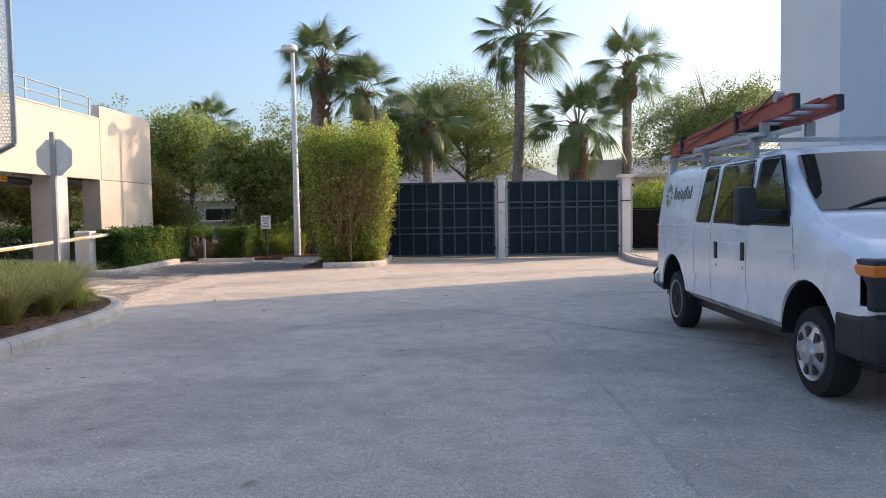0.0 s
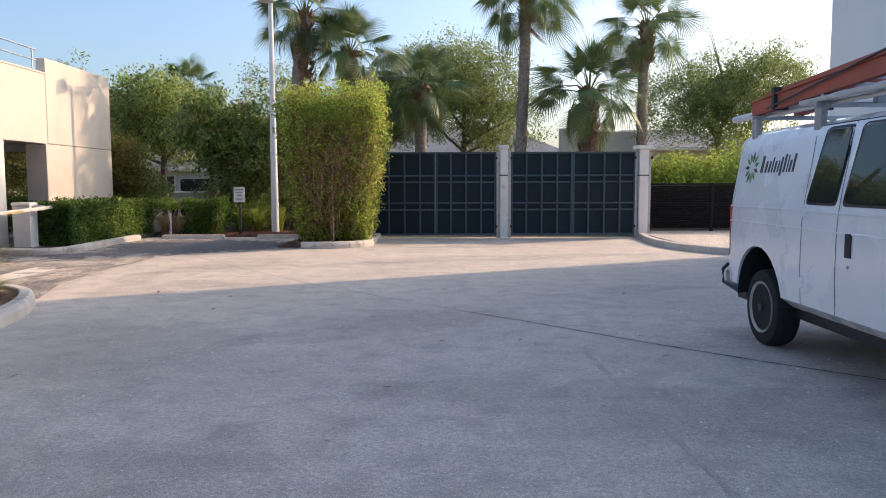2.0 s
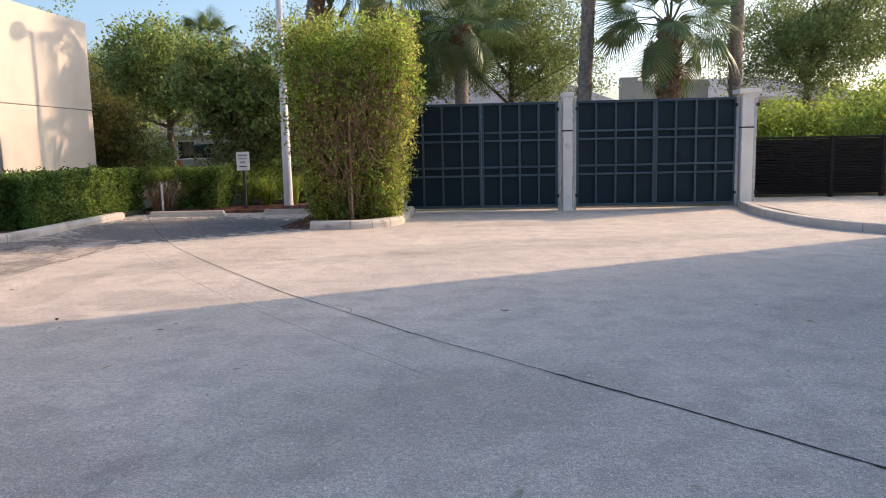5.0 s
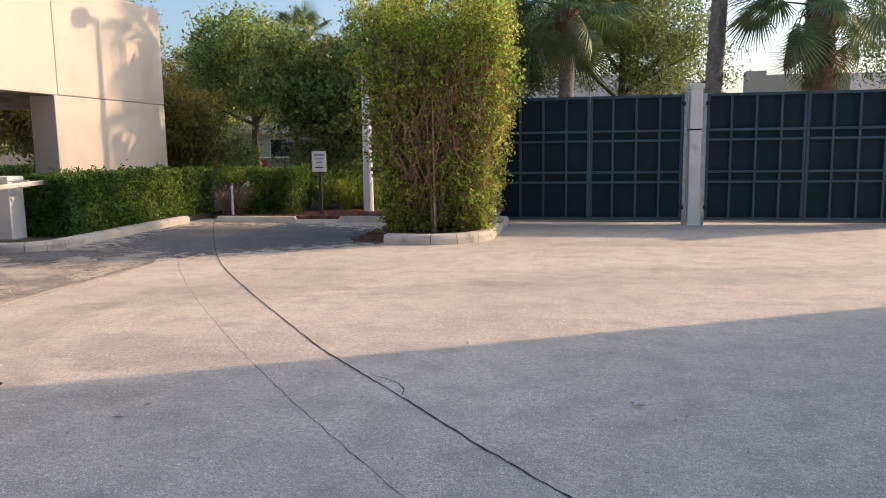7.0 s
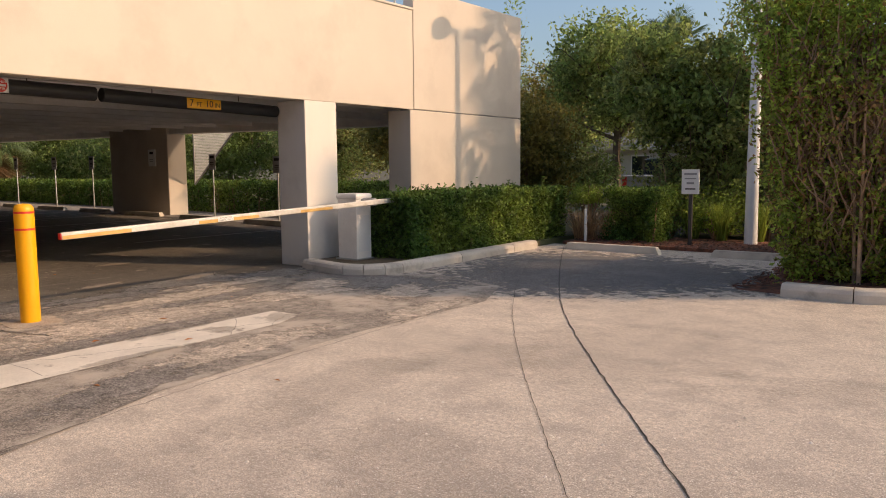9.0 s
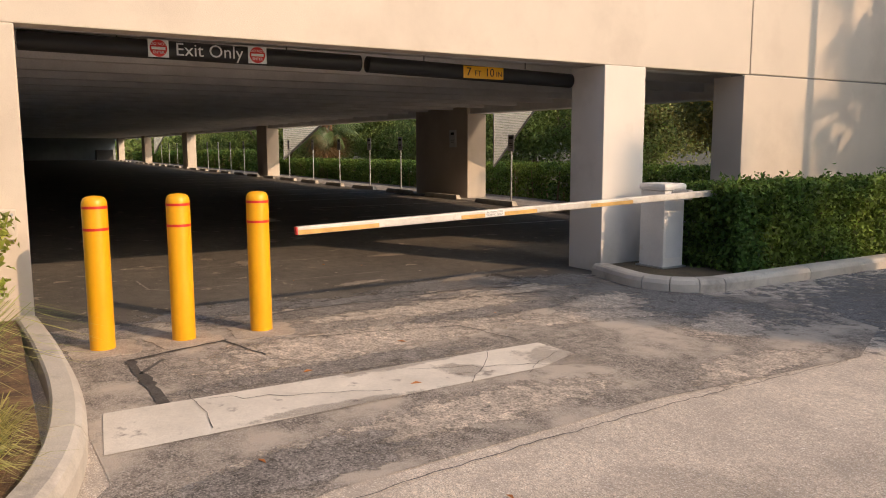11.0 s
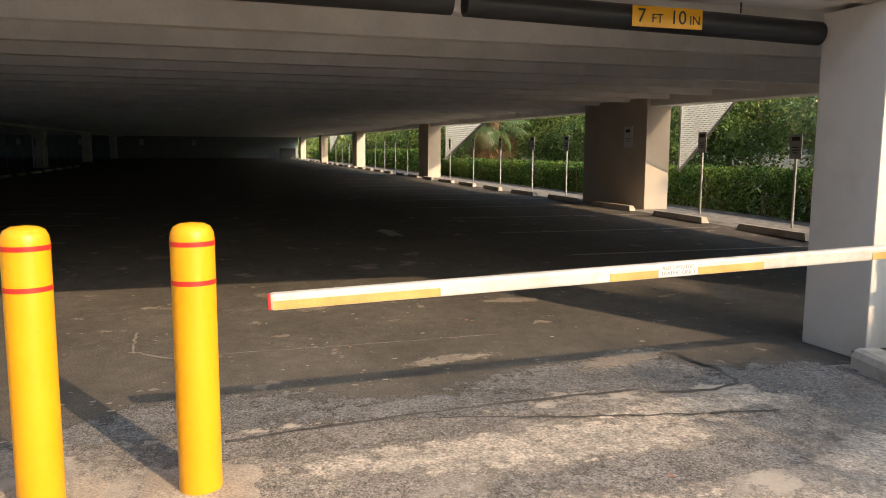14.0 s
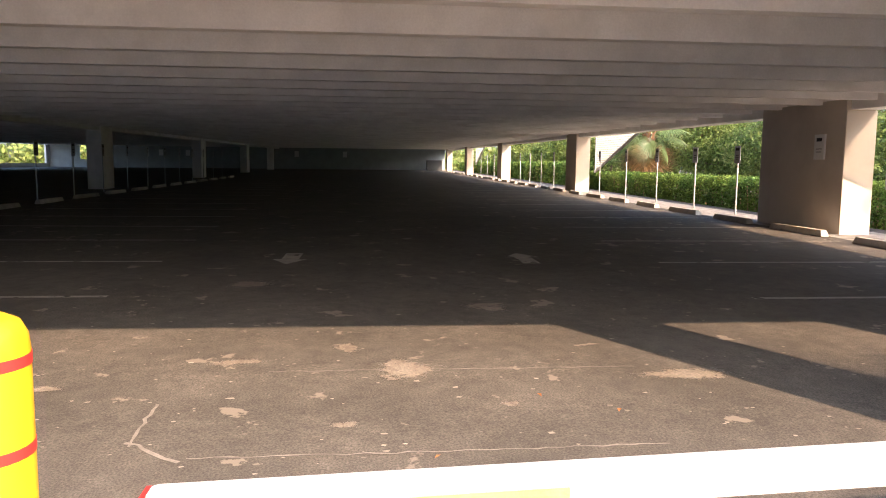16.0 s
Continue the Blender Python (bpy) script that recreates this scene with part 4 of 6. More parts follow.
# ---- lamp post, stop sign, small signs ----
lamp = thing("street_lamp", "tall white street lamp pole with a flat round head", "street lamp", (-5.0, 25.4, 0))
part("pole", Mesh().tube([(0, 0, -0.02), (0, 0, 0.03), (0, 0, 0.5), (0, 0, 6.7)], [0.125, 0.115, 0.11, 0.065], 16), M_WHITEMETAL, lamp, "", True)
part("bracket", Mesh().box(-0.05, 0.05, -0.62, 0.06, 6.62, 6.72, 0.02), M_WHITEMETAL, lamp)
part("head", Mesh().lathe([(0.05, 6.79), (0.2, 6.77), (0.25, 6.73), (0.26, 6.62), (0.23, 6.58), (0.05, 6.57)], 24, (0, -0.5, 0)), M_WHITEMETAL, lamp, "", True)

stop = thing("stop_sign", "octagonal sign seen from its plain grey back on a pole", "road sign", (-6.07, 12.32, 0.1), 0)
octo = [(0.3 * math.cos(radians(22.5 + 45 * k)), 0.3 * math.sin(radians(22.5 + 45 * k))) for k in range(8)]
part("pole", Mesh().box(-0.035, 0.035, -0.06, 0.0, -0.1, 2.66, 0.006), M_GALV, stop, "grey steel channel pole")
part("plate", Mesh().prism(octo, 0, 0.006).turned(pose(0, 0.012, 2.27, 90)), M_SIGNBACK, stop)

ps = thing("parking_sign", "small white printed sign on a black post", "sign", (-5.83, 24.65, 0.03))
part("post", Mesh().box(-0.03, 0.03, -0.03, 0.03, -0.05, 1.32, 0.005), M_DARK, ps)
plate = part("plate", Mesh().box(-0.155, 0.155, -0.045, -0.033, 0.93, 1.36, 0.004), M_SIGNW, ps)
for z, w, h, mat in ((1.28, 0.22, 0.035, M_SIGNGREY), (1.2, 0.2, 0.02, M_SIGNGREY), (1.12, 0.13, 0.035, M_SIGNGREY), (1.02, 0.18, 0.022, M_BLACK)):
    part("print_bar", Mesh().box(-w / 2, w / 2, -0.049, -0.046, z - h / 2, z + h / 2), mat, plate)
pv = thing("marker_pipe", "short white plastic marker pipe standing in soil", "pipe", (-7.88, 24.75, 0))
part("tube", Mesh().tube([(0, 0, -0.03), (0, 0, 0.72)], 0.025, 10), M_WHITE, pv)


def wheel_stop(x, y, z, turn, label, group, length=1.83):
    ob = thing("wheel_stop", label, "wheel stop", (x, y, z), turn, group)
    h = length / 2
    m = Mesh()
    v = [(s * (h - (0.06 if t else 0)), o, zz) for s in (-1, 1) for o, zz, t in ((-0.08, 0, 0), (-0.055, 0.115, 1), (0.055, 0.115, 1), (0.08, 0, 0))]
    m.add(v, [(0, 1, 2, 3), (7, 6, 5, 4), (0, 4, 5, 1), (1, 5, 6, 2), (2, 6, 7, 3), (3, 7, 4, 0)])
    part("block", m, M_KERB, ob)
    return ob


wheel_stop(-6.8, 23.52, 0, -1, "concrete wheel stop at the edge of the mulch bed", "wheel stops outside", 1.75)
wheel_stop(-4.25, 23.62, 0, 2, "concrete wheel stop before the lamp pole", "wheel stops outside", 1.75)

# ---- entrance: bollards, barrier, clearance pipe ----
def bollard(at):
    ob = thing("bollard", "yellow plastic-sleeved bollard with two red bands", "bollard", at, 0, "entrance bollards")
    part("sleeve", Mesh().lathe([(0.089, -0.02), (0.089, 1.08), (0.086, 1.108), (0.074, 1.132), (0.05, 1.144), (0.0, 1.15)], 28), M_YELLOW, ob, "", True)
    for z in (0.895, 1.055):
        part("red_band", Mesh().lathe([(0.0905, z), (0.0905, z + 0.02)], 28), M_RED, ob, "red reflective band", True)
    part("footing", Mesh().prism([(0.03 + 0.27 * math.cos(a) * (1 + 0.14 * math.cos(4 * a + 2.8) + 0.05 * math.sin(11 * a)), 0.27 * math.sin(a) * (1 + 0.14 * math.cos(4 * a + 2.8) + 0.05 * math.cos(9 * a))) for a in np.linspace(0, 2 * math.pi, 40)[:-1]], -0.02, 0.009), M_PATCH, ob, "ragged concrete footing")
    return ob


b1 = bollard((-8.86, 13.585, 0))
for y, a in ((14.172, 8), (14.79, -11)):
    copy_thing(b1, pose(-8.86, y, 0, 0, 0, a))

bar = thing("barrier_gate", "white barrier box with a long striped boom lowered across the entrance", "barrier", (-9.23, 19.72, 0.1))
part("cabinet", Mesh().box(-0.19, 0.19, -0.16, 0.16, 0.0, 0.9, 0.012), M_WHITE, bar)
part("cap", Mesh().box(-0.21, 0.21, -0.18, 0.18, 0.9, 0.985, 0.035), M_WHITE, bar)
part("base_plate", Mesh().box(-0.22, 0.22, -0.19, 0.19, -0.01, 0.02, 0.004), M_GALV, bar)
part("door_seam", Mesh().box(0.189, 0.192, -0.12, 0.12, 0.12, 0.66, 0.001), M_WHITEMETAL, bar, "flush cabinet door")
part("pivot", Mesh().tube([(0.18, 0.0, 0.862), (0.42, 0.0, 0.862)], 0.06, 14), M_GALV, bar)
arm = part("boom", Mesh().box(-0.03, 0.03, -4.63, 0.51, -0.036, 0.036, 0.014), M_BOOM, bar)
arm.matrix_local = pose(0.43, 0, 0.862, 1.85)
for a, b in ((-4.62, -3.89), (-3.05, -2.79), (-2.57, -2.18), (-1.49, -0.91)):
    part("stripe", Mesh().box(0.029, 0.0325, a, b, -0.031, 0.006), M_ARMYEL, arm, "faded yellow tape stripe")
lb = part("sticker", Mesh().box(0.031, 0.034, -2.79, -2.57, -0.028, 0.028), M_SIGNW, arm, "white printed sticker")
for z, t in ((0.013, "AUTOMOTIVE"), (-0.013, "TRAFFIC ONLY")):
    words("lettering", t, 0.029, Matrix.Translation((0.035, -2.68, z)) @ Matrix(((0, 0, 1, 0), (1, 0, 0, 0), (0, 1, 0, 0), (0, 0, 0, 1))), M_SIGNGREY, arm)
part("end_cap", Mesh().box(-0.026, 0.026, -4.638, -4.628, -0.031, 0.031), M_RED, arm, "red end cap")

for nm, y0, y1, z0, z1 in (("clearance_pipe", 13.2, 16.34, 2.41, 2.38), ("clearance_pipe", 16.43, 19.17, 2.376, 2.318)):
    ob = thing(nm, "black plastic clearance pipe hung across the entrance", "pipe", (-10.29, y0, z0), 0, "clearance pipes")
    L = y1 - y0
    part("tube", Mesh().tube([(0, 0, 0), (0, L, z1 - z0)], 0.085, 20), M_BLACKPIPE, ob, "", True)
    part("end_bore", Mesh().tube([(0, -0.004, 0), (0, 0.0, 0)], 0.07, 20), M_BLACK, ob)
    for f in (0.25, 0.75):
        part("hanger", Mesh().tube([(0, L * f, 0.05), (0, L * f, 0.72)], 0.006, 6), M_DARK, ob)
    if y0 < 14:
        def on_pipe(y, r=0.087):
            return Matrix.Translation((r, y - y0, (z1 - z0) * (y - y0) / L)) @ Matrix(((0, 0, 1, 0), (1, 0, 0, 0), (0, 1, 0, 0), (0, 0, 0, 1)))
        words("lettering", "Exit Only", 0.165, on_pipe(14.78, 0.09), M_SIGNW, ob)
        for y in (14.32, 15.23):
            pl = part("do_not_enter_plate", Mesh().box(-0.09, 0.09, -0.08, 0.08, 0, 0.004), M_SIGNW, ob, "small white and red no-entry plate")
            pl.matrix_local = on_pipe(y, 0.088)
            part("red_disc", Mesh().lathe([(0.076, 0.004), (0.076, 0.006)], 24), M_RED, pl)
            part("white_bar", Mesh().box(-0.06, 0.06, -0.012, 0.012, 0.006, 0.008), M_SIGNW, pl)
            words("lettering", "DO NOT", 0.034, pose(0, 0.037, 0.007), M_SIGNW, pl)
            words("lettering", "ENTER", 0.034, pose(0, -0.037, 0.007), M_SIGNW, pl)
    else:
        pl = part("height_plate", Mesh().box(-0.27, 0.27, -0.068, 0.068, 0, 0.005, 0.002), M_YELLOW, ob, "yellow clearance height plate")
        pl.matrix_local = Matrix.Translation((0.088, 17.84 - y0, (z1 - z0) * 0.515)) @ Matrix(((0, 0, 1, 0), (1, 0, 0, 0), (0, 1, 0, 0), (0, 0, 0, 1)))
        words("lettering", "7", 0.13, pose(-0.2, 0, 0.006), M_BLACK, pl)
        words("lettering", "FT", 0.085, pose(-0.08, -0.012, 0.006), M_BLACK, pl)
        words("lettering", "10", 0.13, pose(0.08, 0, 0.006), M_BLACK, pl)
        words("lettering", "IN", 0.085, pose(0.21, -0.012, 0.006), M_BLACK, pl)

# ---- inside the garage ----
def paint_line(x, y0, y1):
    z = gz(x) + 0.007
    structure("trim", Mesh().add([(x - 0.05, y0, z), (x + 0.05, y0, z), (x + 0.05, y1, z), (x - 0.05, y1, z)], [(0, 1, 2, 3)]), M_LINE, "faded white parking bay line on the garage floor", "road marking")


for k in range(14):
    paint_line(-14.94 - 2.62 * k, 19.45, 23.8)
    paint_line(-15.27 - 2.5 * k, 7.2, 12.85 - 0.12 * k)
for ax, ay, sg in ((-18.05, 14.38, 1), (-18.05, 17.65, -1)):
    z = gz(ax) + 0.007
    sh = [(0.6, 0), (0.08, 0.25), (0.08, 0.12), (-0.6, 0.12), (-0.6, -0.12), (0.08, -0.12), (0.08, -0.25)]
    structure("trim", Mesh().add([(ax + sg * p, ay + q * sg, z) for p, q in sh], [tuple(range(7))]), M_LINE, "faded direction arrow on the garage floor", "road marking")
k = 0
for x in np.arange(-16.3, -95, -2.75):
    if not (-25.2 < x < -21.0 and False):
        wheel_stop(x, 23.95, gz(x) + 0.006, -1.0 + (k * 37 % 5) - 2, "worn concrete wheel stop along the garage's open side", "garage wheel stops")
    k += 1
for x in np.arange(-16, -60, -2.9):
    wheel_stop(x, 6.2, gz(x), (k * 31 % 5) - 2, "dim concrete wheel stop beside the inner columns", "inner wheel stops")
    k += 1


def bay_sign(x, y, z, face):
    ob = thing("bay_sign", "narrow reserved-bay sign plate on a thin steel post", "sign", (x, y, z), face, "bay signs")
    part("post", Mesh().box(-0.02, 0.02, -0.015, 0.015, -0.05, 1.78, 0.003), M_GALV, ob)
    # plate grey instead of white: its backlit shade is put in the colour
    pl = part("plate", Mesh().box(-0.15, 0.15, -0.028, -0.018, 1.35, 1.8, 0.003), M_SIGNGREY, ob)
    for zz, w, h in ((1.68, 0.2, 0.07), (1.55, 0.16, 0.02), (1.5, 0.18, 0.02), (1.45, 0.12, 0.02)):
        part("print_bar", Mesh().box(-w / 2, w / 2, -0.031, -0.029, zz, zz + h), M_BLACK, pl)
    return ob


bs = bay_sign(-17.1, 25.05, 0.0, 0)
for x in (-19.9, -26.6, -29.2, -32.2, -35.3, -38.6, -43.6, -46.6, -49.6, -52.6, -55.6, -62.5, -66, -69.5, -73):
    copy_thing(bs, pose(x, 25.05, gz(x), 0, 0, (x * 13) % 9 - 4))
for x in np.arange(-20, -62, -2.9):
    copy_thing(bs, pose(x, 5.4, gz(x), 0, 0, 180 + (x * 13) % 9 - 4))
ws = thing("wall_sign", "white printed bay sign fixed to a broad column", "sign", (-22.05, 24.46, gz(-22.05) + 1.45))
pl = part("plate", Mesh().box(-0.17, 0.17, -0.012, 0.03, 0, 0.5, 0.003), M_SIGNW, ws)
for zz, w, h in ((0.36, 0.18, 0.07), (0.2, 0.2, 0.02), (0.14, 0.18, 0.02)):
    part("print_bar", Mesh().box(-w / 2, w / 2, -0.016, -0.013, zz, zz + h), M_BLACK if h > 0.05 else M_SIGNGREY, pl)
for y in (-9.3, -6.2, 0.1, 3.3, 6.6, 12.4):
    e = thing("wall_sign", "small white bay sign on the far end wall", "sign", (BACK + 0.01, y, 2.05), 0, "end wall signs")
    part("plate", Mesh().box(0, 0.02, -0.25, 0.25, 0, 0.7), M_SIGNW, e)
bn = thing("waste_bin", "dark waste bin standing in the garage's far corner", "bin", (-97.5, 23.0, gz(-97.5)))
part("body", Mesh().box(-0.6, 0.6, -0.9, 0.9, 0, 1.15, 0.05), M_DARK, bn)
part("lid", Mesh().box(-0.63, 0.63, -0.93, 0.93, 1.15, 1.22, 0.03), M_DARK, bn)
pb = thing("wall_box", "cream metal box fixed to the entrance pier", "box", (FX, 12.95, 0.78))
part("cover", Mesh().box(0.0, 0.06, -0.2, 0.14, 0, 0.24, 0.01), M_STUCCO, pb)
for y in (-0.17, 0.11):
    part("screw", Mesh().tube([(0.06, y, 0.2), (0.066, y, 0.2)], 0.012, 8), M_GALV, pb)


# ---- hedges, shrubs and trees ----
def hedge(name, label, block, n, leaf, mat, depth=0.09, wob=0.03, twigs=0, category="hedge", inner=0.16, sprigs=0, foot=1.0, bare=0.0, dry=None):
    """A clipped hedge: leaves on its faces, a mass of twigs and stems inside."""
    x0, x1, y0, y1, z0, z1 = block
    ob = thing(name, label, category, ((x0 + x1) / 2, (y0 + y1) / 2, 0))
    cx, cy = (x0 + x1) / 2, (y0 + y1) / 2
    p = slab_points(x0 - cx, x1 - cx, y0 - cy, y1 - cy, z0, z1, n, depth, wob)
    if sprigs:                             # loose shoots that break the clipped outline
        c = slab_points(x0 - cx, x1 - cx, y0 - cy, y1 - cy, z0, z1, sprigs, 0.02, wob)
        mid = np.array((0, 0, (z0 + z1) * 0.5))
        out = c - mid
        out /= np.linalg.norm(out, axis=1, keepdims=True)
        reach = rng.uniform(0.0, 0.36 if z1 > 2 else 0.06, size=(sprigs, 1)) * rng.uniform(0.2, 1.0, size=(sprigs, 1))
        c = c + out * reach + np.array((0, 0, 1.0)) * (c[:, 2:] > z1 - 0.25) * rng.uniform(0, 0.3 if z1 > 2 else 0.03, size=(sprigs, 1))
        p = np.concatenate([p, np.repeat(c, 14, axis=0) + rng.normal(size=(sprigs * 14, 3)) * 0.055])
    rise = 0.72 * (z1 - z0) if z1 > 2 else 1.4
    p[:, :2] *= foot + (1 - foot) * np.clip((p[:, 2:] - z0) / rise, 0, 1)
    if bare:                               # thin, half-dry middle where the twigs show
        h = (p[:, 2] - z0) / (z1 - z0)
        patchy = np.sin(p[:, 0] * 3.3 + 1.2) + np.sin(p[:, 2] * 2.9 + p[:, 0] * 1.7 + p[:, 1] * 2.1) * 0.8
        thin = bare * np.clip(1.25 - np.abs(h - 0.52) / 0.3, 0, 1) * np.clip(0.75 + 0.4 * patchy, 0.15, 1)
        keep = rng.uniform(size=len(p)) > thin
        p, thin = p[keep], thin[keep]
        brown = rng.uniform(size=len(p)) < 0.1 + 0.55 * thin
        part("dry_foliage", leaf_mesh("dry_foliage", p[brown], leaf, dry), dry, ob, "dry brown leaves")
        p = p[~brown]
    part("foliage", leaf_mesh("foliage", p, leaf, mat), mat, ob)
    r = random.Random(n)
    m = Mesh()
    for k in range(twigs):
        a = Vector((r.uniform(x0, x1) - cx, r.uniform(y0, y1) - cy, r.uniform(z0, z1 * 0.8))) * 1.0
        g = 0.95 * (foot + (1 - foot) * min(1, max(0, (a.z - z0) / rise)))
        a.x, a.y = a.x * g, a.y * g
        b = a + Vector((r.uniform(-.35, .35), r.uniform(-.35, .35), r.uniform(.2, .7)))
        m.tube([a, a.lerp(b, 0.5) + Vector((r.uniform(-.05, .05), r.uniform(-.05, .05), 0)), b], [0.012, 0.009, 0.004], 4, False)
    for k in range(max(3, int((x1 - x0 + y1 - y0) * 2))):
        a = Vector((r.uniform(x0, x1) - cx, r.uniform(y0, y1) - cy, 0.0)) * 0.75
        m.tube([a, a + Vector((r.uniform(-.1, .1), r.uniform(-.1, .1), (z1 - z0) * 0.8))], [0.03, 0.012], 5, False)
    tagged(part("twig_mass", m, M_TWIG, ob), kind="stuff")
    q = slab_points(x0 - cx + inner, x1 - cx - inner, y0 - cy + inner, y1 - cy - inner, z0, z1 - inner, n // (9 if bare else 4), depth, wob)
    q[:, :2] *= foot + (1 - foot) * np.clip((q[:, 2:] - z0) / rise, 0, 1)
    part("inner_foliage", leaf_mesh("inner_foliage", q, leaf * 1.6, mat), mat, ob)
    return ob


hedge("clipped_hedge", "neatly clipped dark green hedge beside the garage wall", (-9.3, -8.33, 19.98, 24.8, 0.06, 1.08), 36000, 0.068, M_HEDGE, 0.1, 0.025, 0, sprigs=120)
hedge("tall_hedge", "tall boxy hedge with yellow-green leaves and bare brown twigs", (-3.74, -1.6, 20.72, 22.4, 0.14, 3.4), 30000, 0.066, M_TALLHEDGE, 0.2, 0.09, 2000, inner=0.45, sprigs=2300, foot=0.66, bare=0.62, dry=M_DRYLEAF)
hedge("clipped_bush", "low dark green bush behind the wheel stops", (-7.5, -6.42, 24.65, 25.6, 0.05, 1.06), 10000, 0.06, M_HEDGE, 0.12, 0.06)
hedge("clipped_hedge", "long dark hedge behind the garage's open side", (-46.0, -13.0, 26.3, 27.2, 0.0, 1.12), 60000, 0.075, M_HEDGE, 0.1, 0.03)
hedge("clipped_hedge", "far dark hedge behind the garage's open side", (-100.0, -46.0, 26.3, 27.2, 0.0, 1.6), 26000, 0.14, M_HEDGE, 0.12, 0.03)


def shrub(label, at, r, h, mat, leaves, leaf=0.07, name="shrub", seed=3, base=0.15):
    ob = thing(name, label, "shrub", at)
    m = Mesh()
    q = random.Random(seed)
    for k in range(9):
        a = q.uniform(0, 6.28)
        e = Vector((math.cos(a) * r * q.uniform(.3, .9), math.sin(a) * r * q.uniform(.3, .9), h * q.uniform(.6, .95)))
        m.tube([(0, 0, -0.03), (e.x * 0.4, e.y * 0.4, h * 0.4), e], [0.03, 0.02, 0.006], 5, False)
    tagged(part("stem_mass", m, M_TWIG, ob), kind="stuff")
    p = clumps((0, 0, h * 0.55), (r, r, h * 0.5), max(6, leaves // 40), 40, min(0.2, r * 0.25), 0.35)
    p = p[p[:, 2] > base]
    part("foliage", leaf_mesh("foliage", p, leaf, mat), mat, ob)
    return ob


shrub("small half-dry leafy shrub against the entrance pier", (-9.32, 12.82, 0.12), 0.22, 1.0, M_TALLHEDGE, 900, 0.07, seed=13, base=0.1)
shrub("bright green low shrub at the hedge's end", (-7.93, 24.9, 0), 0.4, 1.2, M_BUSHY, 5000, 0.05, seed=4, base=0.75)
shrub("pale green weedy shrub behind the mulch bed", (-5.9, 26.3, 0), 0.8, 0.95, M_BUSHY, 5000, 0.06, seed=5)
shrub("yellowing shrub at the garage corner", (-10.4, 26.9, 0), 1.1, 3.0, M_YELLOWLEAF, 15000, 0.1, seed=6)
shrub("dark shrub behind the garage corner", (-12.2, 28.2, 0), 1.3, 2.6, M_DARKLEAF, 12000, 0.1, seed=7)
for k, (x, y, r, h, mat) in enumerate(((7.2, 26.6, 1.5, 2.3, M_BUSHY), (9.6, 26.2, 1.7, 2.5, M_BUSHY), (12.2, 25.6, 1.8, 2.7, M_BUSHY), (14.8, 25.2, 1.9, 3.2, M_OLIVE), (10.8, 28.6, 2.0, 3.0, M_BUSHY), (9.3, 25.0, 0.7, 1.4, M_BUSHY), (16.5, 27.8, 2.2, 3.6, M_OLIVE), (5.8, 28.3, 1.2, 2.2, M_BUSHY))):
    shrub("yellow-green bushy shrub behind the louvred fence", (x, y, 0), r, h, mat, 15000, 0.1, seed=20 + k)


def tuft(name, label, at, n, h, spread, mat, width=0.012, seed=1, category="grass tuft"):
    """Arching blades from one root."""
    r = random.Random(seed)
    m = Mesh()
    for k in range(n):
        a, lean_out, hh = r.uniform(0, 6.283), r.uniform(0.15, 1.0) * spread, h * r.uniform(0.6, 1.1)
        d, s = Vector((math.cos(a), math.sin(a), 0)), Vector((-math.sin(a), math.cos(a), 0)) * width * r.uniform(.6, 1.2)
        o = Vector((r.uniform(-.08, .08), r.uniform(-.08, .08), 0))
        p0, p1, p2, p3 = o, o + d * lean_out * 0.25 + Vector((0, 0, hh * 0.6)), o + d * lean_out * 0.65 + Vector((0, 0, hh)), o + d * lean_out * 1.1 + Vector((0, 0, hh * 0.82))
        m.add([p0 - s, p0 + s, p1 - s, p1 + s, p2 - s * .7, p2 + s * .7, p3], [(0, 1, 3, 2), (2, 3, 5, 4), (4, 5, 6)])
    ob = tagged(part(name, m, mat), label, category)
    ob.location = at
    return ob


for k, (x, y, h) in enumerate(((-5.7, 11.7, 0.75), (-5.45, 10.9, 0.7), (-6.1, 11.0, 0.8), (-5.5, 10.0, 0.75), (-6.3, 10.1, 0.8), (-5.6, 9.2, 0.8), (-6.4, 12.2, 0.7), (-5.4, 8.3, 0.75), (-6.9, 11.6, 0.8), (-7.0, 12.6, 0.7), (-6.0, 12.35, 0.42), (-6.5, 12.6, 0.42), (-5.75, 11.95, 0.45), (-7.8, 12.4, 0.6), (-8.6, 12.5, 0.6))):
    tuft("grass_tuft", "arching ornamental grass tuft in the island bed", (x, y, 0.12), 560, h * 0.85, min(1.0, h * h * 1.7), M_GRASS, 0.005, k)
for k, (x, y) in enumerate(((-5.62, 12.2), (-5.85, 12.55), (-5.5, 11.85), (-6.2, 12.8), (-6.0, 12.5), (-6.6, 12.85), (-5.4, 11.5))):
    tuft("grass_tuft", "short dry tan grass tuft at the island's tip", (x, y, 0.12), 320, 0.2, 0.38, M_GRASS, 0.004, 70 + k)
for k, (x, y) in enumerate(((-7.75, 24.75), (-7.55, 24.95), (-8.0, 24.7))):
    tuft("grass_tuft", "dry brown grass tuft behind the wheel stops", (x, y, 0.02), 130, 0.6, 0.75, M_DRY, 0.0045, 40 + k)
for k, (x, y) in enumerate(((-5.6, 25.7), (-5.0, 25.9), (-6.2, 25.9))):
    tuft("grass_tuft", "pale weedy grass tuft beside the sign", (x, y, 0.02), 140, 0.7, 0.4, M_BUSHY, 0.008, 50 + k)


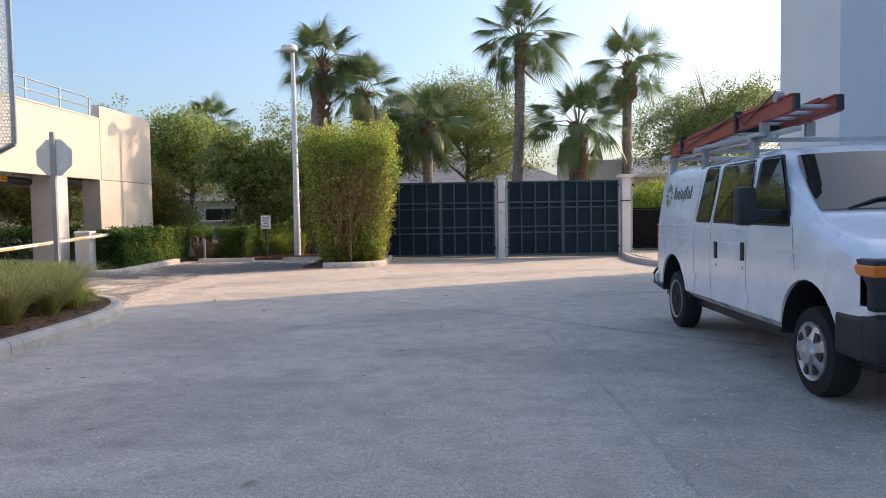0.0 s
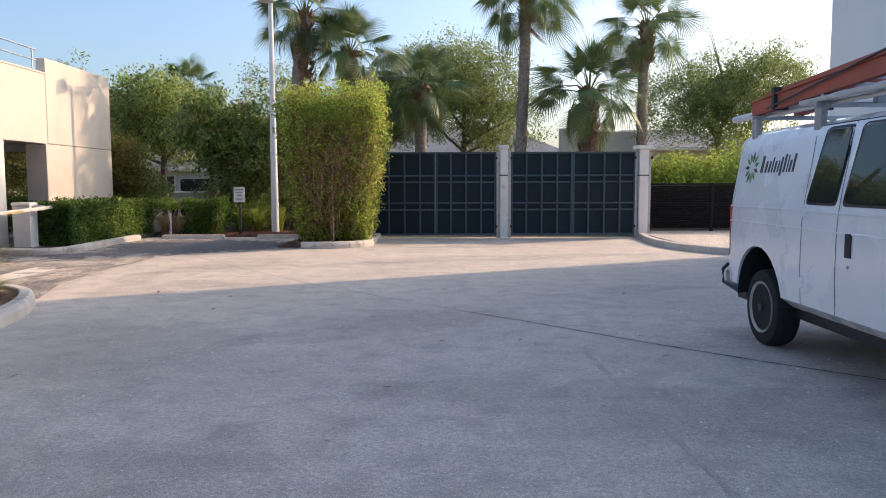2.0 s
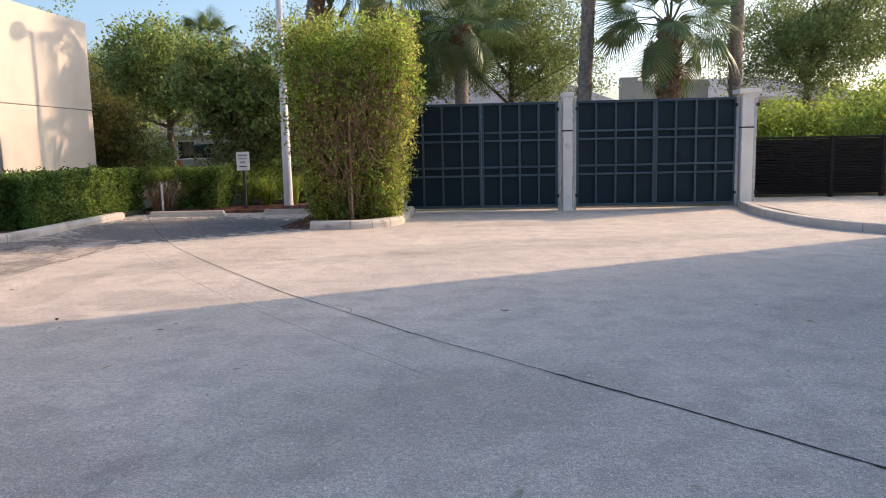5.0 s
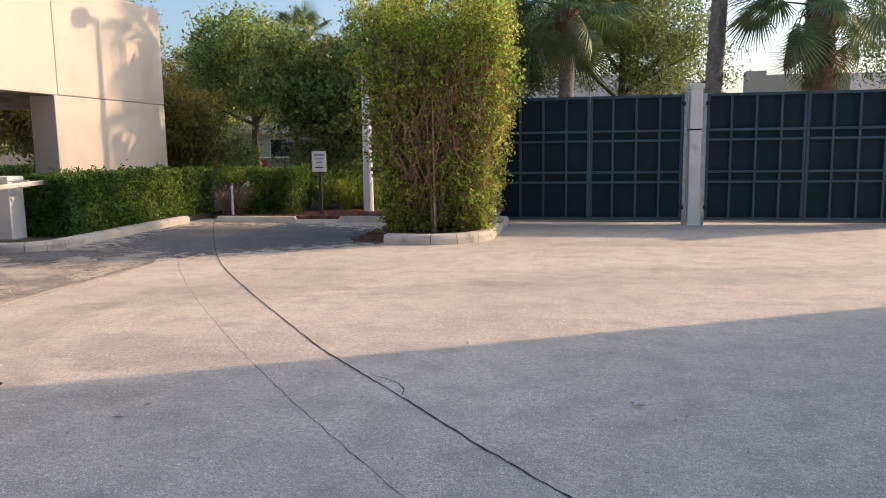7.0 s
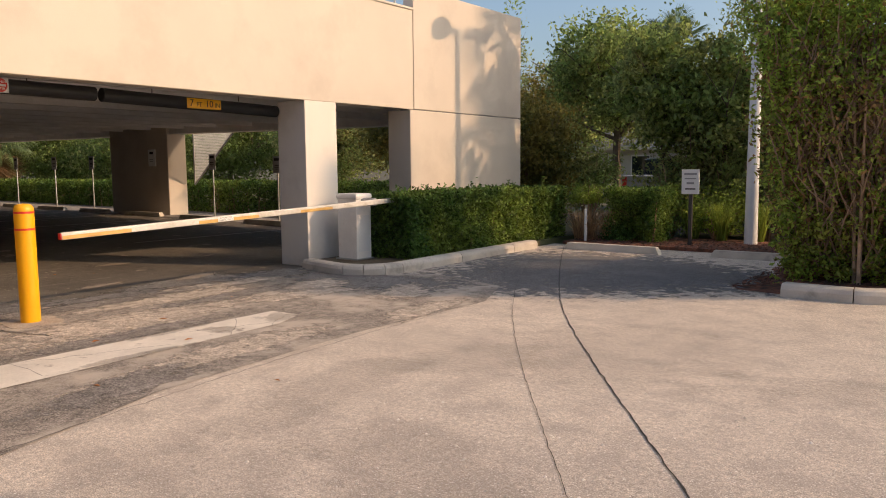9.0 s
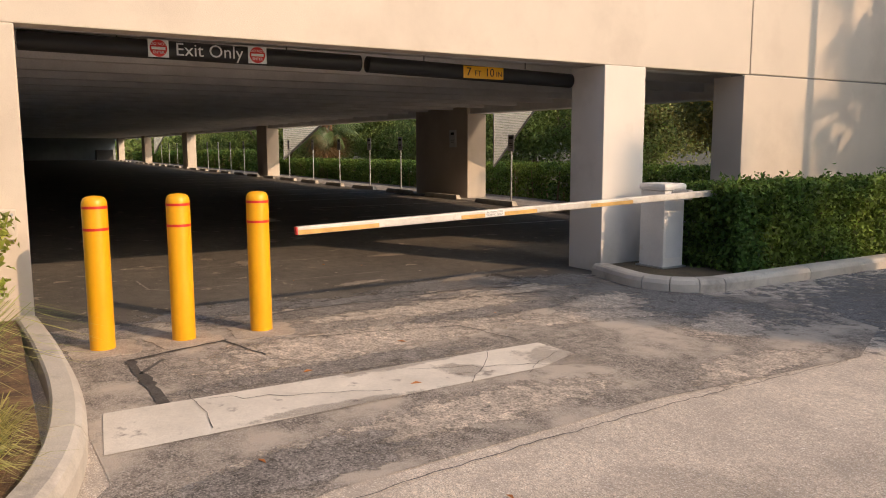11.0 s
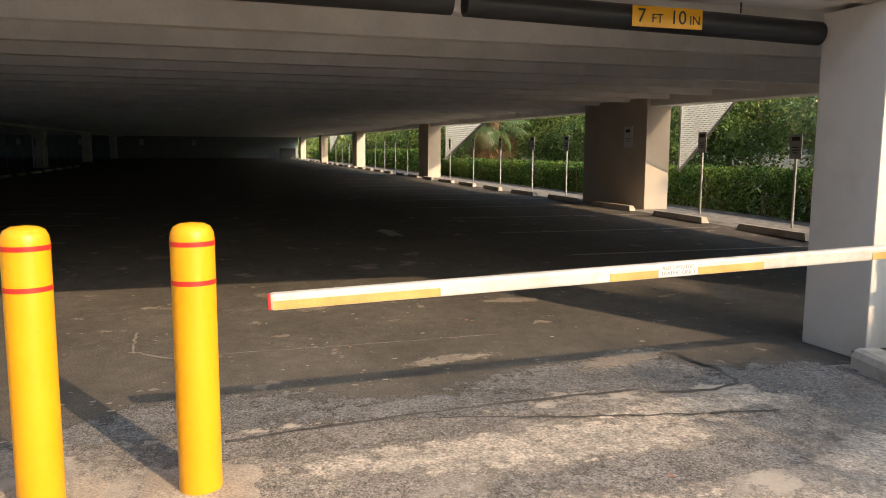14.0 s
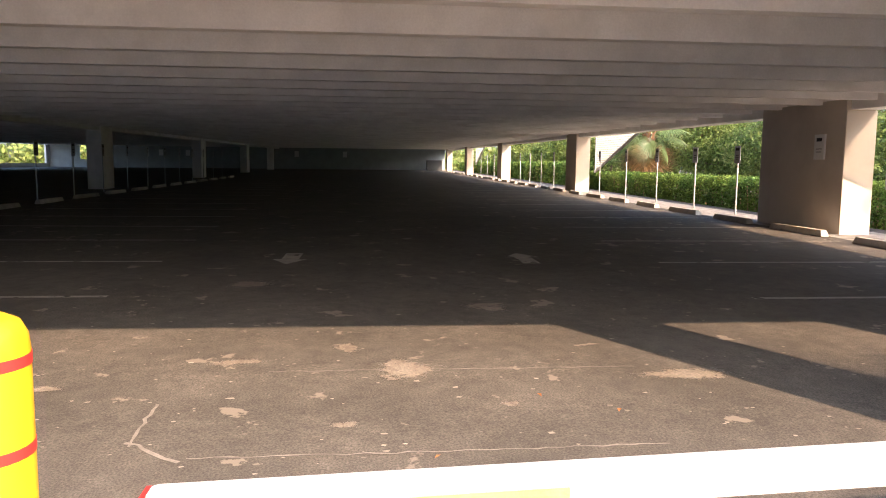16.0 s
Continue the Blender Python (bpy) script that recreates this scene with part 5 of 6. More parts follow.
for k in range(4):
    shrub("dense dark undergrowth behind the thicket trees", (-6.9 + k * 0.85, 30.2 + (k * 5 % 3) * 0.5, 0), 1.2, 1.7 + (k * 7 % 4) * 0.2, (M_DARKLEAF, M_OAK)[k % 2], 5000, 0.11, seed=70 + k)
shrub("dense dark undergrowth behind the thicket trees", (-10.95, 31.0, 0), 0.95, 2.0, M_DARKLEAF, 5000, 0.11, seed=75)
for k in range(4):
    shrub("loose leafy undergrowth beside the lamp pole", (-7.0 + k * 0.95, 27.0 + (k % 2) * 0.4, 0), 0.75, 1.6 + 0.2 * (k % 2), M_DARKLEAF, 3000, 0.09, seed=90 + k)
for k in range(4):
    shrub("twiggy half-bare shrub among the thicket trees", (-6.7 + k * 0.6, 27.5 + (k % 2) * 0.5, 0), 0.9, 2.5 - 0.2 * (k % 2), M_DARKLEAF, 2400, 0.1, seed=110 + k)
# palms: fan fronds on arching stalks
def fan(seed, stalk, radius, droop, blades=44):
    """One fan frond, its stalk leaving the origin along +x: webbed near its rib, with long drooping tips."""
    r = random.Random(seed)
    m = Mesh()
    e = 0.1 + 0.75 * droop
    tip = Vector((stalk, 0, (0.12 - 0.3 * droop) * stalk))
    m.tube([(0, 0, 0), (stalk * 0.55, 0, (0.2 - 0.1 * droop) * stalk), tip], [0.022, 0.014, 0.01], 5, False)
    ahead = Vector((math.cos(e), 0, -math.sin(e)))
    side = Vector((0, 1, 0))
    up = ahead.cross(side)
    step = radians(250) / (blades - 1)
    for k in range(blades):
        a = radians(-125) + step * k
        f = abs(a) / radians(125)
        d = (ahead * math.cos(a) + side * math.sin(a) - up * (0.15 + 0.3 * droop) * abs(math.sin(a))).normalized()
        L = radius * (1 - 0.22 * f) * r.uniform(0.88, 1.06)
        o = tip + ahead * radius * 0.2 * (1 - f)
        p = d.cross(up).normalized()
        mid, far = o + d * L * 0.42, o + d * L * 0.8 + Vector((0, 0, -(0.05 + 0.1 * droop) * L))
        end = o + d * L * 0.98 + Vector((r.uniform(-.03, .03), r.uniform(-.03, .03), -(0.22 + 0.25 * droop) * L))
        w = L * 0.42 * math.tan(step) * 0.55
        ridge = up * (0.016 if k % 2 else -0.004)
        m.add([o, mid - p * w + ridge, mid + p * w - ridge, far - p * w * 0.55, far + p * w * 0.55, end], [(0, 1, 2), (1, 3, 4, 2), (3, 5, 4)])
    return m


FANS = [fan(11, 0.85, 0.76, 0.12).data("frond", M_FROND), fan(12, 0.95, 0.78, 0.5).data("frond", M_FROND), fan(13, 0.9, 0.74, 0.95).data("frond", M_FROND)]
DEAD = fan(14, 0.45, 0.8, 1.3).data("frond", M_DEADFROND)


def palm(label, at, height, trunk_r, fronds, size=1.0, lean=(0, 0), boots=1.1, dead=3, seed=1):
    ob = thing("palm_tree", label, "palm tree", at, 0, "cabbage palms")
    r = random.Random(seed)
    path, rad = [], []
    n = 26
    for k in range(n + 1):
        f = k / n
        path.append((lean[0] * f * f + 0.03 * math.sin(7 * f + seed), lean[1] * f * f, -0.05 + (height + 0.05) * f))
        z_from_top = height * (1 - f)
        rad.append(trunk_r * (1.1 - 0.2 * f) * (1 + 0.05 * (k % 2)) * (1.25 if z_from_top < boots else 1.0) * (1.3 if k == 0 else 1))
    part("trunk", Mesh().tube(path, rad, 12), M_PALMTRUNK, ob, "", True)
    stubs = Mesh()
    for k in range(int(34 * height)):      # stubs of old leaf bases all along the trunk
        f = r.uniform(0.12, 0.97)
        i = min(n - 1, int(f * n))
        c0 = Vector(path[i]).lerp(Vector(path[i + 1]), f * n - i)
        a = k * 2.4 + r.uniform(-0.2, 0.2)
        out, along = Vector((math.cos(a), math.sin(a), 0)), Vector((-math.sin(a), math.cos(a), 0)) * 0.05
        c0 = c0 + out * rad[i] * 0.93
        tip = c0 + out * r.uniform(0.02, 0.07) + Vector((0, 0, r.uniform(0.08, 0.2)))
        stubs.add([c0 - along, c0 + along, tip + along * 0.45, tip - along * 0.45, c0 + out * 0.025], [(0, 1, 4), (1, 2, 4), (2, 3, 4), (3, 0, 4), (0, 3, 2, 1)])
    tagged(part("leaf_base", stubs, M_PALMTRUNK, ob), kind="stuff")
    top = Vector(path[-1])
    bm = Mesh()
    for k in range(int(130 * boots)):
        a, z = k * 2.4, r.uniform(0, boots)
        o = trunk_r * 1.15
        c = Vector((top.x + math.cos(a) * o, top.y + math.sin(a) * o, top.z - z))
        d = Vector((math.cos(a) * 0.55, math.sin(a) * 0.55, 0.85)).normalized()
        s = Vector((-math.sin(a), math.cos(a), 0)) * 0.035
        q = Vector((math.cos(a), math.sin(a), 0)) * 0.02
        L = r.uniform(0.12, 0.24)
        bm.add([c - s * 1.5, c + s * 1.5, c + d * L + s, c + d * L - s, c - q, c + d * L - q], [(0, 1, 2, 3), (4, 5, 2, 1), (4, 0, 3, 5), (3, 2, 5)])
    part("boot_sheath", bm, M_BOOTS, ob, "rough brown leaf bases")
    for k in range(fronds + dead):
        is_dead = k >= fronds
        f = k / max(1, fronds - 1)
        tilt = 86 - 122 * f ** 0.85 + r.uniform(-9, 9) if not is_dead else -78 + r.uniform(-8, 22)
        me = DEAD if is_dead else FANS[0 if f < 0.35 else 1 if f < 0.72 else 2]
        o = part("frond", me, None, ob)
        o.matrix_local = Matrix.Translation(top + Vector((0, 0, -0.12 * (1 if not is_dead else 4)))) @ pose(0, 0, 0, 0, 0, k * 137.5 + r.uniform(-12, 12)) @ pose(0, 0, 0, r.uniform(-55, 55), -tilt, 0) @ Matrix.Scale(size * r.uniform(0.85, 1.1), 4)
    return ob


palm("tall cabbage palm with a thick shaggy trunk behind the hedge", (-4.75, 27.4, 0), 6.8, 0.19, 24, 1.05, (0.35, 0), 2.4, 1, 1)
palm("cabbage palm with drooping fronds behind the hedge", (-3.2, 27.8, 0), 5.7, 0.17, 24, 1.05, (0.15, 0), 1.0, 3, 2)
palm("short cabbage palm with a smooth trunk behind the gate", (-0.85, 30.2, 0), 4.9, 0.2, 26, 1.15, (0, 0), 0.7, 1, 3)
palm("tall slender cabbage palm behind the gate", (2.3, 26.6, 0), 7.25, 0.165, 28, 1.1, (0.25, 0), 1.0, 1, 4)
palm("stocky cabbage palm with a shaggy trunk behind the gate", (4.4, 26.4, 0), 4.3, 0.21, 25, 1.15, (0, 0), 2.4, 2, 5)
palm("cabbage palm with a brown trunk beside the gate", (6.1, 26.8, 0), 6.3, 0.16, 23, 1.05, (0.1, 0), 1.2, 2, 6)
palm("cabbage palm hung with dead fronds behind the garage", (-42.6, 28.6, 0.2), 2.75, 0.22, 18, 1.35, (0, 0), 1.0, 30, 7)
palm("distant cabbage palm standing among trees", (-14.5, 47.0, 0), 7.0, 0.2, 24, 1.2, (0, 0), 1.0, 3, 8)

tree("oak_tree", "broad oak with dense dark green leaves and a bent trunk", (-11.0, 33.2, 0), 1.9, 2.2, 3.9, M_OAK, 22000, 0.13, 0.15, 1, 0.28)
tree("oak_tree", "rounded oak standing before a pale house", (-17.6, 44.0, 0), 1.8, 2.6, 5.0, M_OAK, 26000, 0.14, 0.18, 2, 0.3)
tree("thicket_tree", "tall leafy thicket tree behind the parking sign", (-7.5, 27.8, 0), 1.35, 1.55, 3.5, M_OAK, 11500, 0.125, 0.06, 3, 0.17)
tree("thicket_tree", "dense thicket tree with thin bare stems", (-6.1, 27.6, 0), 0.6, 1.35, 3.9, M_OAK, 10000, 0.125, 0.06, 4, 0.17)
tree("thicket_tree", "leafy thicket tree beside the lamp pole", (-4.6, 28.8, 0), 0.6, 1.2, 3.6, M_DARKLEAF, 7000, 0.12, 0.06, 5, 0.17)
tree("olive_tree", "airy pale tree behind the lamp pole", (-6.3, 33.0, 0), 2.0, 2.2, 4.2, M_OLIVE, 9000, 0.1, 0.1, 6, 0.25)
tree("olive_tree", "fine-leaved pale green tree behind the gates", (0.9, 35.5, 0), 2.4, 3.4, 5.2, M_OLIVE, 52000, 0.1, 0.15, 7, 0.3)
tree("olive_tree", "fine-leaved tree with thin forked trunks", (-2.4, 34.0, 0), 2.2, 2.2, 4.0, M_OLIVE, 26000, 0.095, 0.11, 8, 0.25)
tree("olive_tree", "wide pale green tree beyond the fence", (12.5, 38.0, 0), 2.2, 3.8, 5.4, M_OLIVE, 52000, 0.105, 0.17, 9, 0.3)
tree("olive_tree", "thin half-bare tree beyond the fence", (17.5, 33.0, 0), 2.2, 2.4, 4.0, M_YELLOWLEAF, 4500, 0.07, 0.09, 10, 0.25)
tree("pine_tree", "sparse yellow-brown tree behind the garage corner", (-14.6, 34.5, 0), 1.4, 1.6, 3.6, M_YELLOWLEAF, 11000, 0.1, 0.1, 11, 0.22)
for k, x in enumerate(np.arange(-18.0, -98, -6.4)):
    far = -x > 45
    tree("verge_tree", "dense green tree behind the garage hedge", (x, 32.6 + (k * 7 % 4) * 0.7, 0), 0.3, 3.3, 4.6, (M_VERGE, M_DARKLEAF, M_VERGE, M_OAK)[k % 4] if k else M_YELLOWLEAF, 9000 if far else 26000, 0.24 if far else 0.15, 0.13, 60 + k, 0.35)
tree("rooftop_tree", "thin bare-topped tree showing above the parapet", (-13.0, 29.6, 0), 3.2, 1.1, 2.6, M_OAK, 1500, 0.1, 0.06, 90, 0.2)

# far woods round the place: one mass that nobody could count
wood = []
for k in range(150):
    a = 2 * math.pi * k / 150
    R = 62 + 9 * math.sin(k * 2.3)
    cx, cy = R * math.cos(a) - 8 * (math.cos(a) > 0), R * math.sin(a) + 12
    if cx < -30:
        cx -= 75
    wood.append(clumps((cx, cy, 2.2), (3.6, 3.6, 2.8 + 0.9 * math.sin(k * 1.7)), 14, 30, 0.7, 0.2))
wp = np.concatenate(wood)
wp = wp[wp[:, 2] > 0]
tagged(part("far_woods", leaf_mesh("far_woods", wp, 0.75, M_OAK, 0.7), M_OAK), "distant belt of green trees round the car park", "woods", "", "stuff")


# ---- houses and truck beyond ----
def house(label, x0, x1, y0, y1, wall_h, roof_h, along_x=True):
    ob = thing("house", label, "house", ((x0 + x1) / 2, (y0 + y1) / 2, 0))
    w, d = (x1 - x0) / 2, (y1 - y0) / 2
    part("wall", Mesh().box(-w, w, -d, d, -0.03, wall_h, 0.02), M_HOUSE, ob)
    o = 0.4
    part("roof", Mesh().add([(-w - o, -d - o, wall_h), (w + o, -d - o, wall_h), (w + o, d + o, wall_h), (-w - o, d + o, wall_h), (-w + d * 0.7, 0, wall_h + roof_h), (w - d * 0.7, 0, wall_h + roof_h)],
                            [(0, 1, 5, 4), (2, 3, 4, 5), (1, 2, 5), (3, 0, 4), (3, 2, 1, 0)]), M_ROOF, ob)
    part("fascia", Mesh().box(-w - o, w + o, -d - o - 0.03, -d - o, wall_h - 0.16, wall_h + 0.02), M_WHITE, ob)
    for k in range(3):
        xx = -w * 0.6 + k * w * 0.6
        win = part("window", Mesh().box(xx - 0.5, xx + 0.5, -d - 0.03, -d + 0.02, 0.9, 2.0), M_WHITE, ob)
        part("pane", Mesh().box(xx - 0.43, xx + 0.43, -d - 0.04, -d - 0.03, 0.97, 1.93), M_GLASS, win)
    return ob


house("low house with a grey shingle roof behind the gates", -4.5, 6.5, 41, 50, 2.7, 1.9)
house("pale house with a grey roof behind the trees", -21.0, -10.5, 46.5, 55, 2.4, 2.2)
house("low pale house behind the palms", 7.5, 17, 43, 51, 3.3, 1.2)
chim = thing("parapet_block", "pale rendered wall with a raised block behind the gate", "wall", (6.0, 40.2, 0))
part("block", Mesh().box(-0.35, 0.35, -0.3, 0.3, -0.03, 4.1, 0.02), M_HOUSE, chim)
part("wing", Mesh().box(0.352, 3.3, -0.2, 0.2, -0.03, 3.95, 0.02), M_HOUSE, chim)
tk = thing("pickup_truck", "parked silver pickup truck behind the trees", "truck", (-11.0, 37.0, 0.0), 8)
part("bed", Mesh().box(-1.0, 1.0, -1.6, 0.2, 0.55, 1.15, 0.05), M_TRUCK, tk)
part("cab", Mesh().box(-0.95, 0.95, 0.21, 2.0, 0.55, 1.15, 0.05), M_TRUCK, tk)
part("cab_roof", Mesh().box(-0.8, 0.8, 0.35, 1.8, 1.15, 1.72, 0.12), M_GLASS, tk)
part("tail_lamp", Mesh().box(-1.0, -0.85, -1.62, -1.6, 0.8, 1.1), M_RED, tk)
part("tail_lamp", Mesh().box(0.85, 1.0, -1.62, -1.6, 0.8, 1.1), M_RED, tk)
part("bumper", Mesh().box(-1.0, 1.0, -1.75, -1.62, 0.45, 0.62, 0.03), M_GALV, tk)
for x in (-0.85, 0.85):
    for y in (-0.9, 1.6):
        part("wheel", Mesh().lathe([(0.0, -0.12), (0.34, -0.12), (0.37, -0.06), (0.37, 0.06), (0.34, 0.12), (0.0, 0.12)], 18).turned(pose(x, y, 0.36, 0, 90, 0)), M_TYRE, tk)
st = thing("timber_stack", "small heap of reddish salvaged timber on the pavement", "timber", (9.3, 24.3, 0.115))
for k in range(7):
    part("plank", Mesh().box(-0.55, 0.55, -0.06, 0.06, 0.0, 0.05, 0.004, pose((k % 3) * 0.1 - 0.1, (k % 4) * 0.13 - 0.2, 0.055 * (k // 3) + 0.002, 0, 0, k * 23 % 40 - 20)), M_CAPWOOD, st)
# perforated stair enclosure beside the entrance pier
en = thing("stair_screen", "tall perforated metal stair screen with a sloped underside", "screen", (-9.6, 11.9, 0.0))
part("sheet", perforated([(0.0, 1.0), (3.17, 2.55), (3.17, 8.0), (0.0, 8.0)], 0.05, 0.026), M_PERF, en)
part("edge", Mesh().tube([(0.0, 0, 1.0), (3.17, 0, 2.55)], 0.04, 6), M_GALV, en)
part("edge", Mesh().tube([(3.17, 0, 2.55), (3.17, 0, 8.0)], 0.04, 6), M_GALV, en)
part("edge", Mesh().tube([(0.03, 0, 0.13), (0.03, 0, 8.0)], 0.04, 6), M_GALV, en)

stake = tagged(part("stake", Mesh().tube([(0, 0, -0.04), (0, 0, 0.6), (0, 0, 0.62)], [0.028, 0.026, 0.015], 8), M_WHITEMETAL), "short pale stake standing by the hedge's end", "stake")
stake.location = (-7.7, 24.35, 0.05)


# ---- the van ----
VAN_C = 1.36
PROFILE = [(0.88, 0.42), (0.985, 0.5), (1.0, 0.75), (1.0, 1.0), (0.995, 1.2), (0.975, 1.36), (0.935, 1.6), (0.9, 1.85), (0.865, 1.91), (0.74, 1.96), (0.4, 1.988), (0.0, 1.995)]


def van_top(y):
    """Height of the roof, windscreen and bonnet along the van; its front is at -y."""
    for (a, za), (b, zb) in zip(*(lambda s: (s[:-1], s[1:]))([(2.7, 1.92), (2.3, 1.985), (-0.6, 1.995), (-0.78, 1.96), (-1.6, 1.40), (-1.75, 1.34), (-2.3, 1.2), (-2.48, 1.06), (-2.55, 0.9)])):
        if b <= y <= a:
            return za + (zb - za) * (a - y) / (a - b)
    return 0.9


def van_half(y, z):
    o = PROFILE[0][0]
    for (a, za), (b, zb) in zip(PROFILE[:-1], PROFILE[1:]):
        if za <= z <= zb:
            o = a + (b - a) * (z - za) / (zb - za)
    return o


def van_section(y):
    top = van_top(y)
    w = 0.95 if y < -2.5 else 0.985 if y < -2.35 else 0.985 if y > 2.42 else 1.0
    pts = []
    for o, z in PROFILE:
        lim = min(VAN_C, top - 0.12)
        if z > lim:
            k = (z - lim) / (1.995 - lim)
            z = lim + (top - lim) * (k if top > 1.5 else k ** 0.55)
            if top < 1.45:
                o = o if k > 0.95 else max(o, 0.93 - 0.5 * max(0, k - 0.6))
        pts.append((o * w, z))
    return pts


def van_body():
    ys = [2.46, 2.44, 2.36, 2.1, 1.6, 1.0, 0.4, -0.2, -0.6, -0.78, -1.0, -1.2, -1.4, -1.6, -1.75, -2.0, -2.3, -2.42, -2.5, -2.53]
    v, f = [], []
    for y in ys:
        s = van_section(y)
        ring = [(-o, y, z) for o, z in s] + [(o, y, z) for o, z in s[-2::-1]]
        v += ring
    n = 2 * len(PROFILE) - 1
    for i in range(len(ys) - 1):
        for k in range(n):
            k2 = (k + 1) % n
            f.append((i * n + k, i * n + k2, (i + 1) * n + k2, (i + 1) * n + k))
    f += [tuple(range(n))[::-1], tuple((len(ys) - 1) * n + k for k in range(n))]
    body = Mesh().add(v, f).data("body", M_VAN, True)
    ob = new("body", body)
    cut = Mesh()
    for y in (-1.68, 1.78):
        cut.tube([(-1.2, y, 0.42), (-0.62, y, 0.42)], 0.475, 28)
        cut.tube([(1.2, y, 0.42), (0.62, y, 0.42)], 0.475, 28)
        cut.box(-1.2, -0.62, y - 0.47, y + 0.47, -0.2, 0.42)
        cut.box(0.62, 1.2, y - 0.47, y + 0.47, -0.2, 0.42)
    cutter = new("cutter", cut.data("cutter", M_PLASTIC))
    b = ob.modifiers.new("arches", "BOOLEAN")
    b.operation, b.solver, b.object, b.use_self = "DIFFERENCE", "EXACT", cutter, True
    me = bpy.data.meshes.new_from_object(ob.evaluated_get(bpy.context.evaluated_depsgraph_get()))
    ob.modifiers.clear()
    ob.data = me
    bpy.data.objects.remove(cutter)
    while len(me.materials) > 1:
        me.materials.pop()
    me.set_sharp_from_angle(angle=radians(32))
    return ob


van = thing("panel_van", "white panel van with a ladder rack, parked on the paving", "van", (3.71, 8.1, 0))
body = van_body()
body.parent = van


def side_panel(points, proud, inset=0.0):
    """A thin plate that follows the van's flank, from an outline of (y, z)."""
    m = Mesh()
    v = [(-van_half(y, z) - proud, y, z) for y, z in points]
    back = [(-van_half(y, z) + 0.01, y, z) for y, z in points]
    n = len(points)
    m.add(v + back, [tuple(range(n)), tuple(range(n, 2 * n))[::-1]] + [(k, n + k, n + (k + 1) % n, (k + 1) % n) for k in range(n)])
    return m


def rounded(pts, r=0.05, n=4):
    out = []
    for k, p in enumerate(pts):
        a, b = pts[k - 1], pts[(k + 1) % len(pts)]
        P, A, B = Vector(p), Vector(a), Vector(b)
        s, e = P + (A - P).normalized() * r, P + (B - P).normalized() * r
        for i in range(n + 1):
            t = i / n
            q = s * (1 - t) ** 2 + P * 2 * t * (1 - t) + e * t * t
            out.append((q.x, q.y))
    return out


for pts in ([(0.5, 1.31), (0.5 - 0.06, 1.86), (0.78, 1.86), (0.92, 1.31)], [(-0.48, 1.31), (-0.48, 1.86), (0.29, 1.86), (0.38, 1.31)], [(-1.37, 1.31), (-1.02, 1.87), (-0.62, 1.87), (-0.58, 1.31)]):
    part("window_seal", side_panel(rounded([(y + (0.02 if y > sum(q[0] for q in pts) / 4 else -0.02), z + (0.02 if z > 1.6 else -0.02)) for y, z in pts]), 0.004), M_PLASTIC, van)
    part("window", side_panel(rounded(pts), 0.008), M_GLASS, van, "dark tinted side window")
ws = Mesh()
rows, cols = [-0.86, -1.0, -1.2, -1.4, -1.57], [-1.0, -0.8, -0.42, 0.0, 0.42, 0.8, 1.0]


def van_skin(y, o):
    """Height of the van's upper skin at a distance o from its middle."""
    def at(yy):
        s = van_section(yy)[7:]
        for (a, za), (b, zb) in zip(s[:-1], s[1:]):
            if b <= abs(o) <= a:
                return za + (zb - za) * (a - abs(o)) / (a - b)
        return s[0][1]
    st = [-0.6, -0.78, -1.0, -1.2, -1.4, -1.6]
    for a, b in zip(st[:-1], st[1:]):
        if b <= y <= a:
            return at(a) + (at(b) - at(a)) * (a - y) / (a - b)
    return at(y)


wide = {-0.86: 0.7, -1.0: 0.745, -1.2: 0.785, -1.4: 0.82, -1.57: 0.835}
v = [(o * wide[y], y - 0.012, van_skin(y, o * wide[y]) + 0.012) for y in rows for o in cols]
f = [(i * 7 + k, (i + 1) * 7 + k, (i + 1) * 7 + k + 1, i * 7 + k + 1) for i in range(4) for k in range(6)]
part("windscreen", ws.add(v, f), M_GLASS, van, "dark windscreen glass", True)
for s, a in ((-1, -0.62), (1, 0.1)):
    part("wiper", Mesh().tube([(a, -1.58, 1.43), (a + 0.25, -1.5, 1.5), (a + 0.55, -1.46, 1.54)], 0.012, 6), M_PLASTIC, van)


def seam(pts, w=0.006):
    m = Mesh()
    for (a, za), (b, zb) in zip(pts[:-1], pts[1:]):
        n = max(1, int(abs(zb - za) / 0.08))
        for k in range(n):
            y0, z0, y1, z1 = a + (b - a) * k / n, za + (zb - za) * k / n, a + (b - a) * (k + 1) / n, za + (zb - za) * (k + 1) / n
            dy, dz = (w, 0) if abs(zb - za) > abs(b - a) else (0, w)
            m.add([(-van_half(y0, z0) - 0.002, y0 - dy, z0 - dz), (-van_half(y0, z0) - 0.002, y0 + dy, z0 + dz), (-van_half(y1, z1) - 0.002, y1 + dy, z1 + dz), (-van_half(y1, z1) - 0.002, y1 - dy, z1 - dz)], [(0, 1, 2, 3)])
    return m


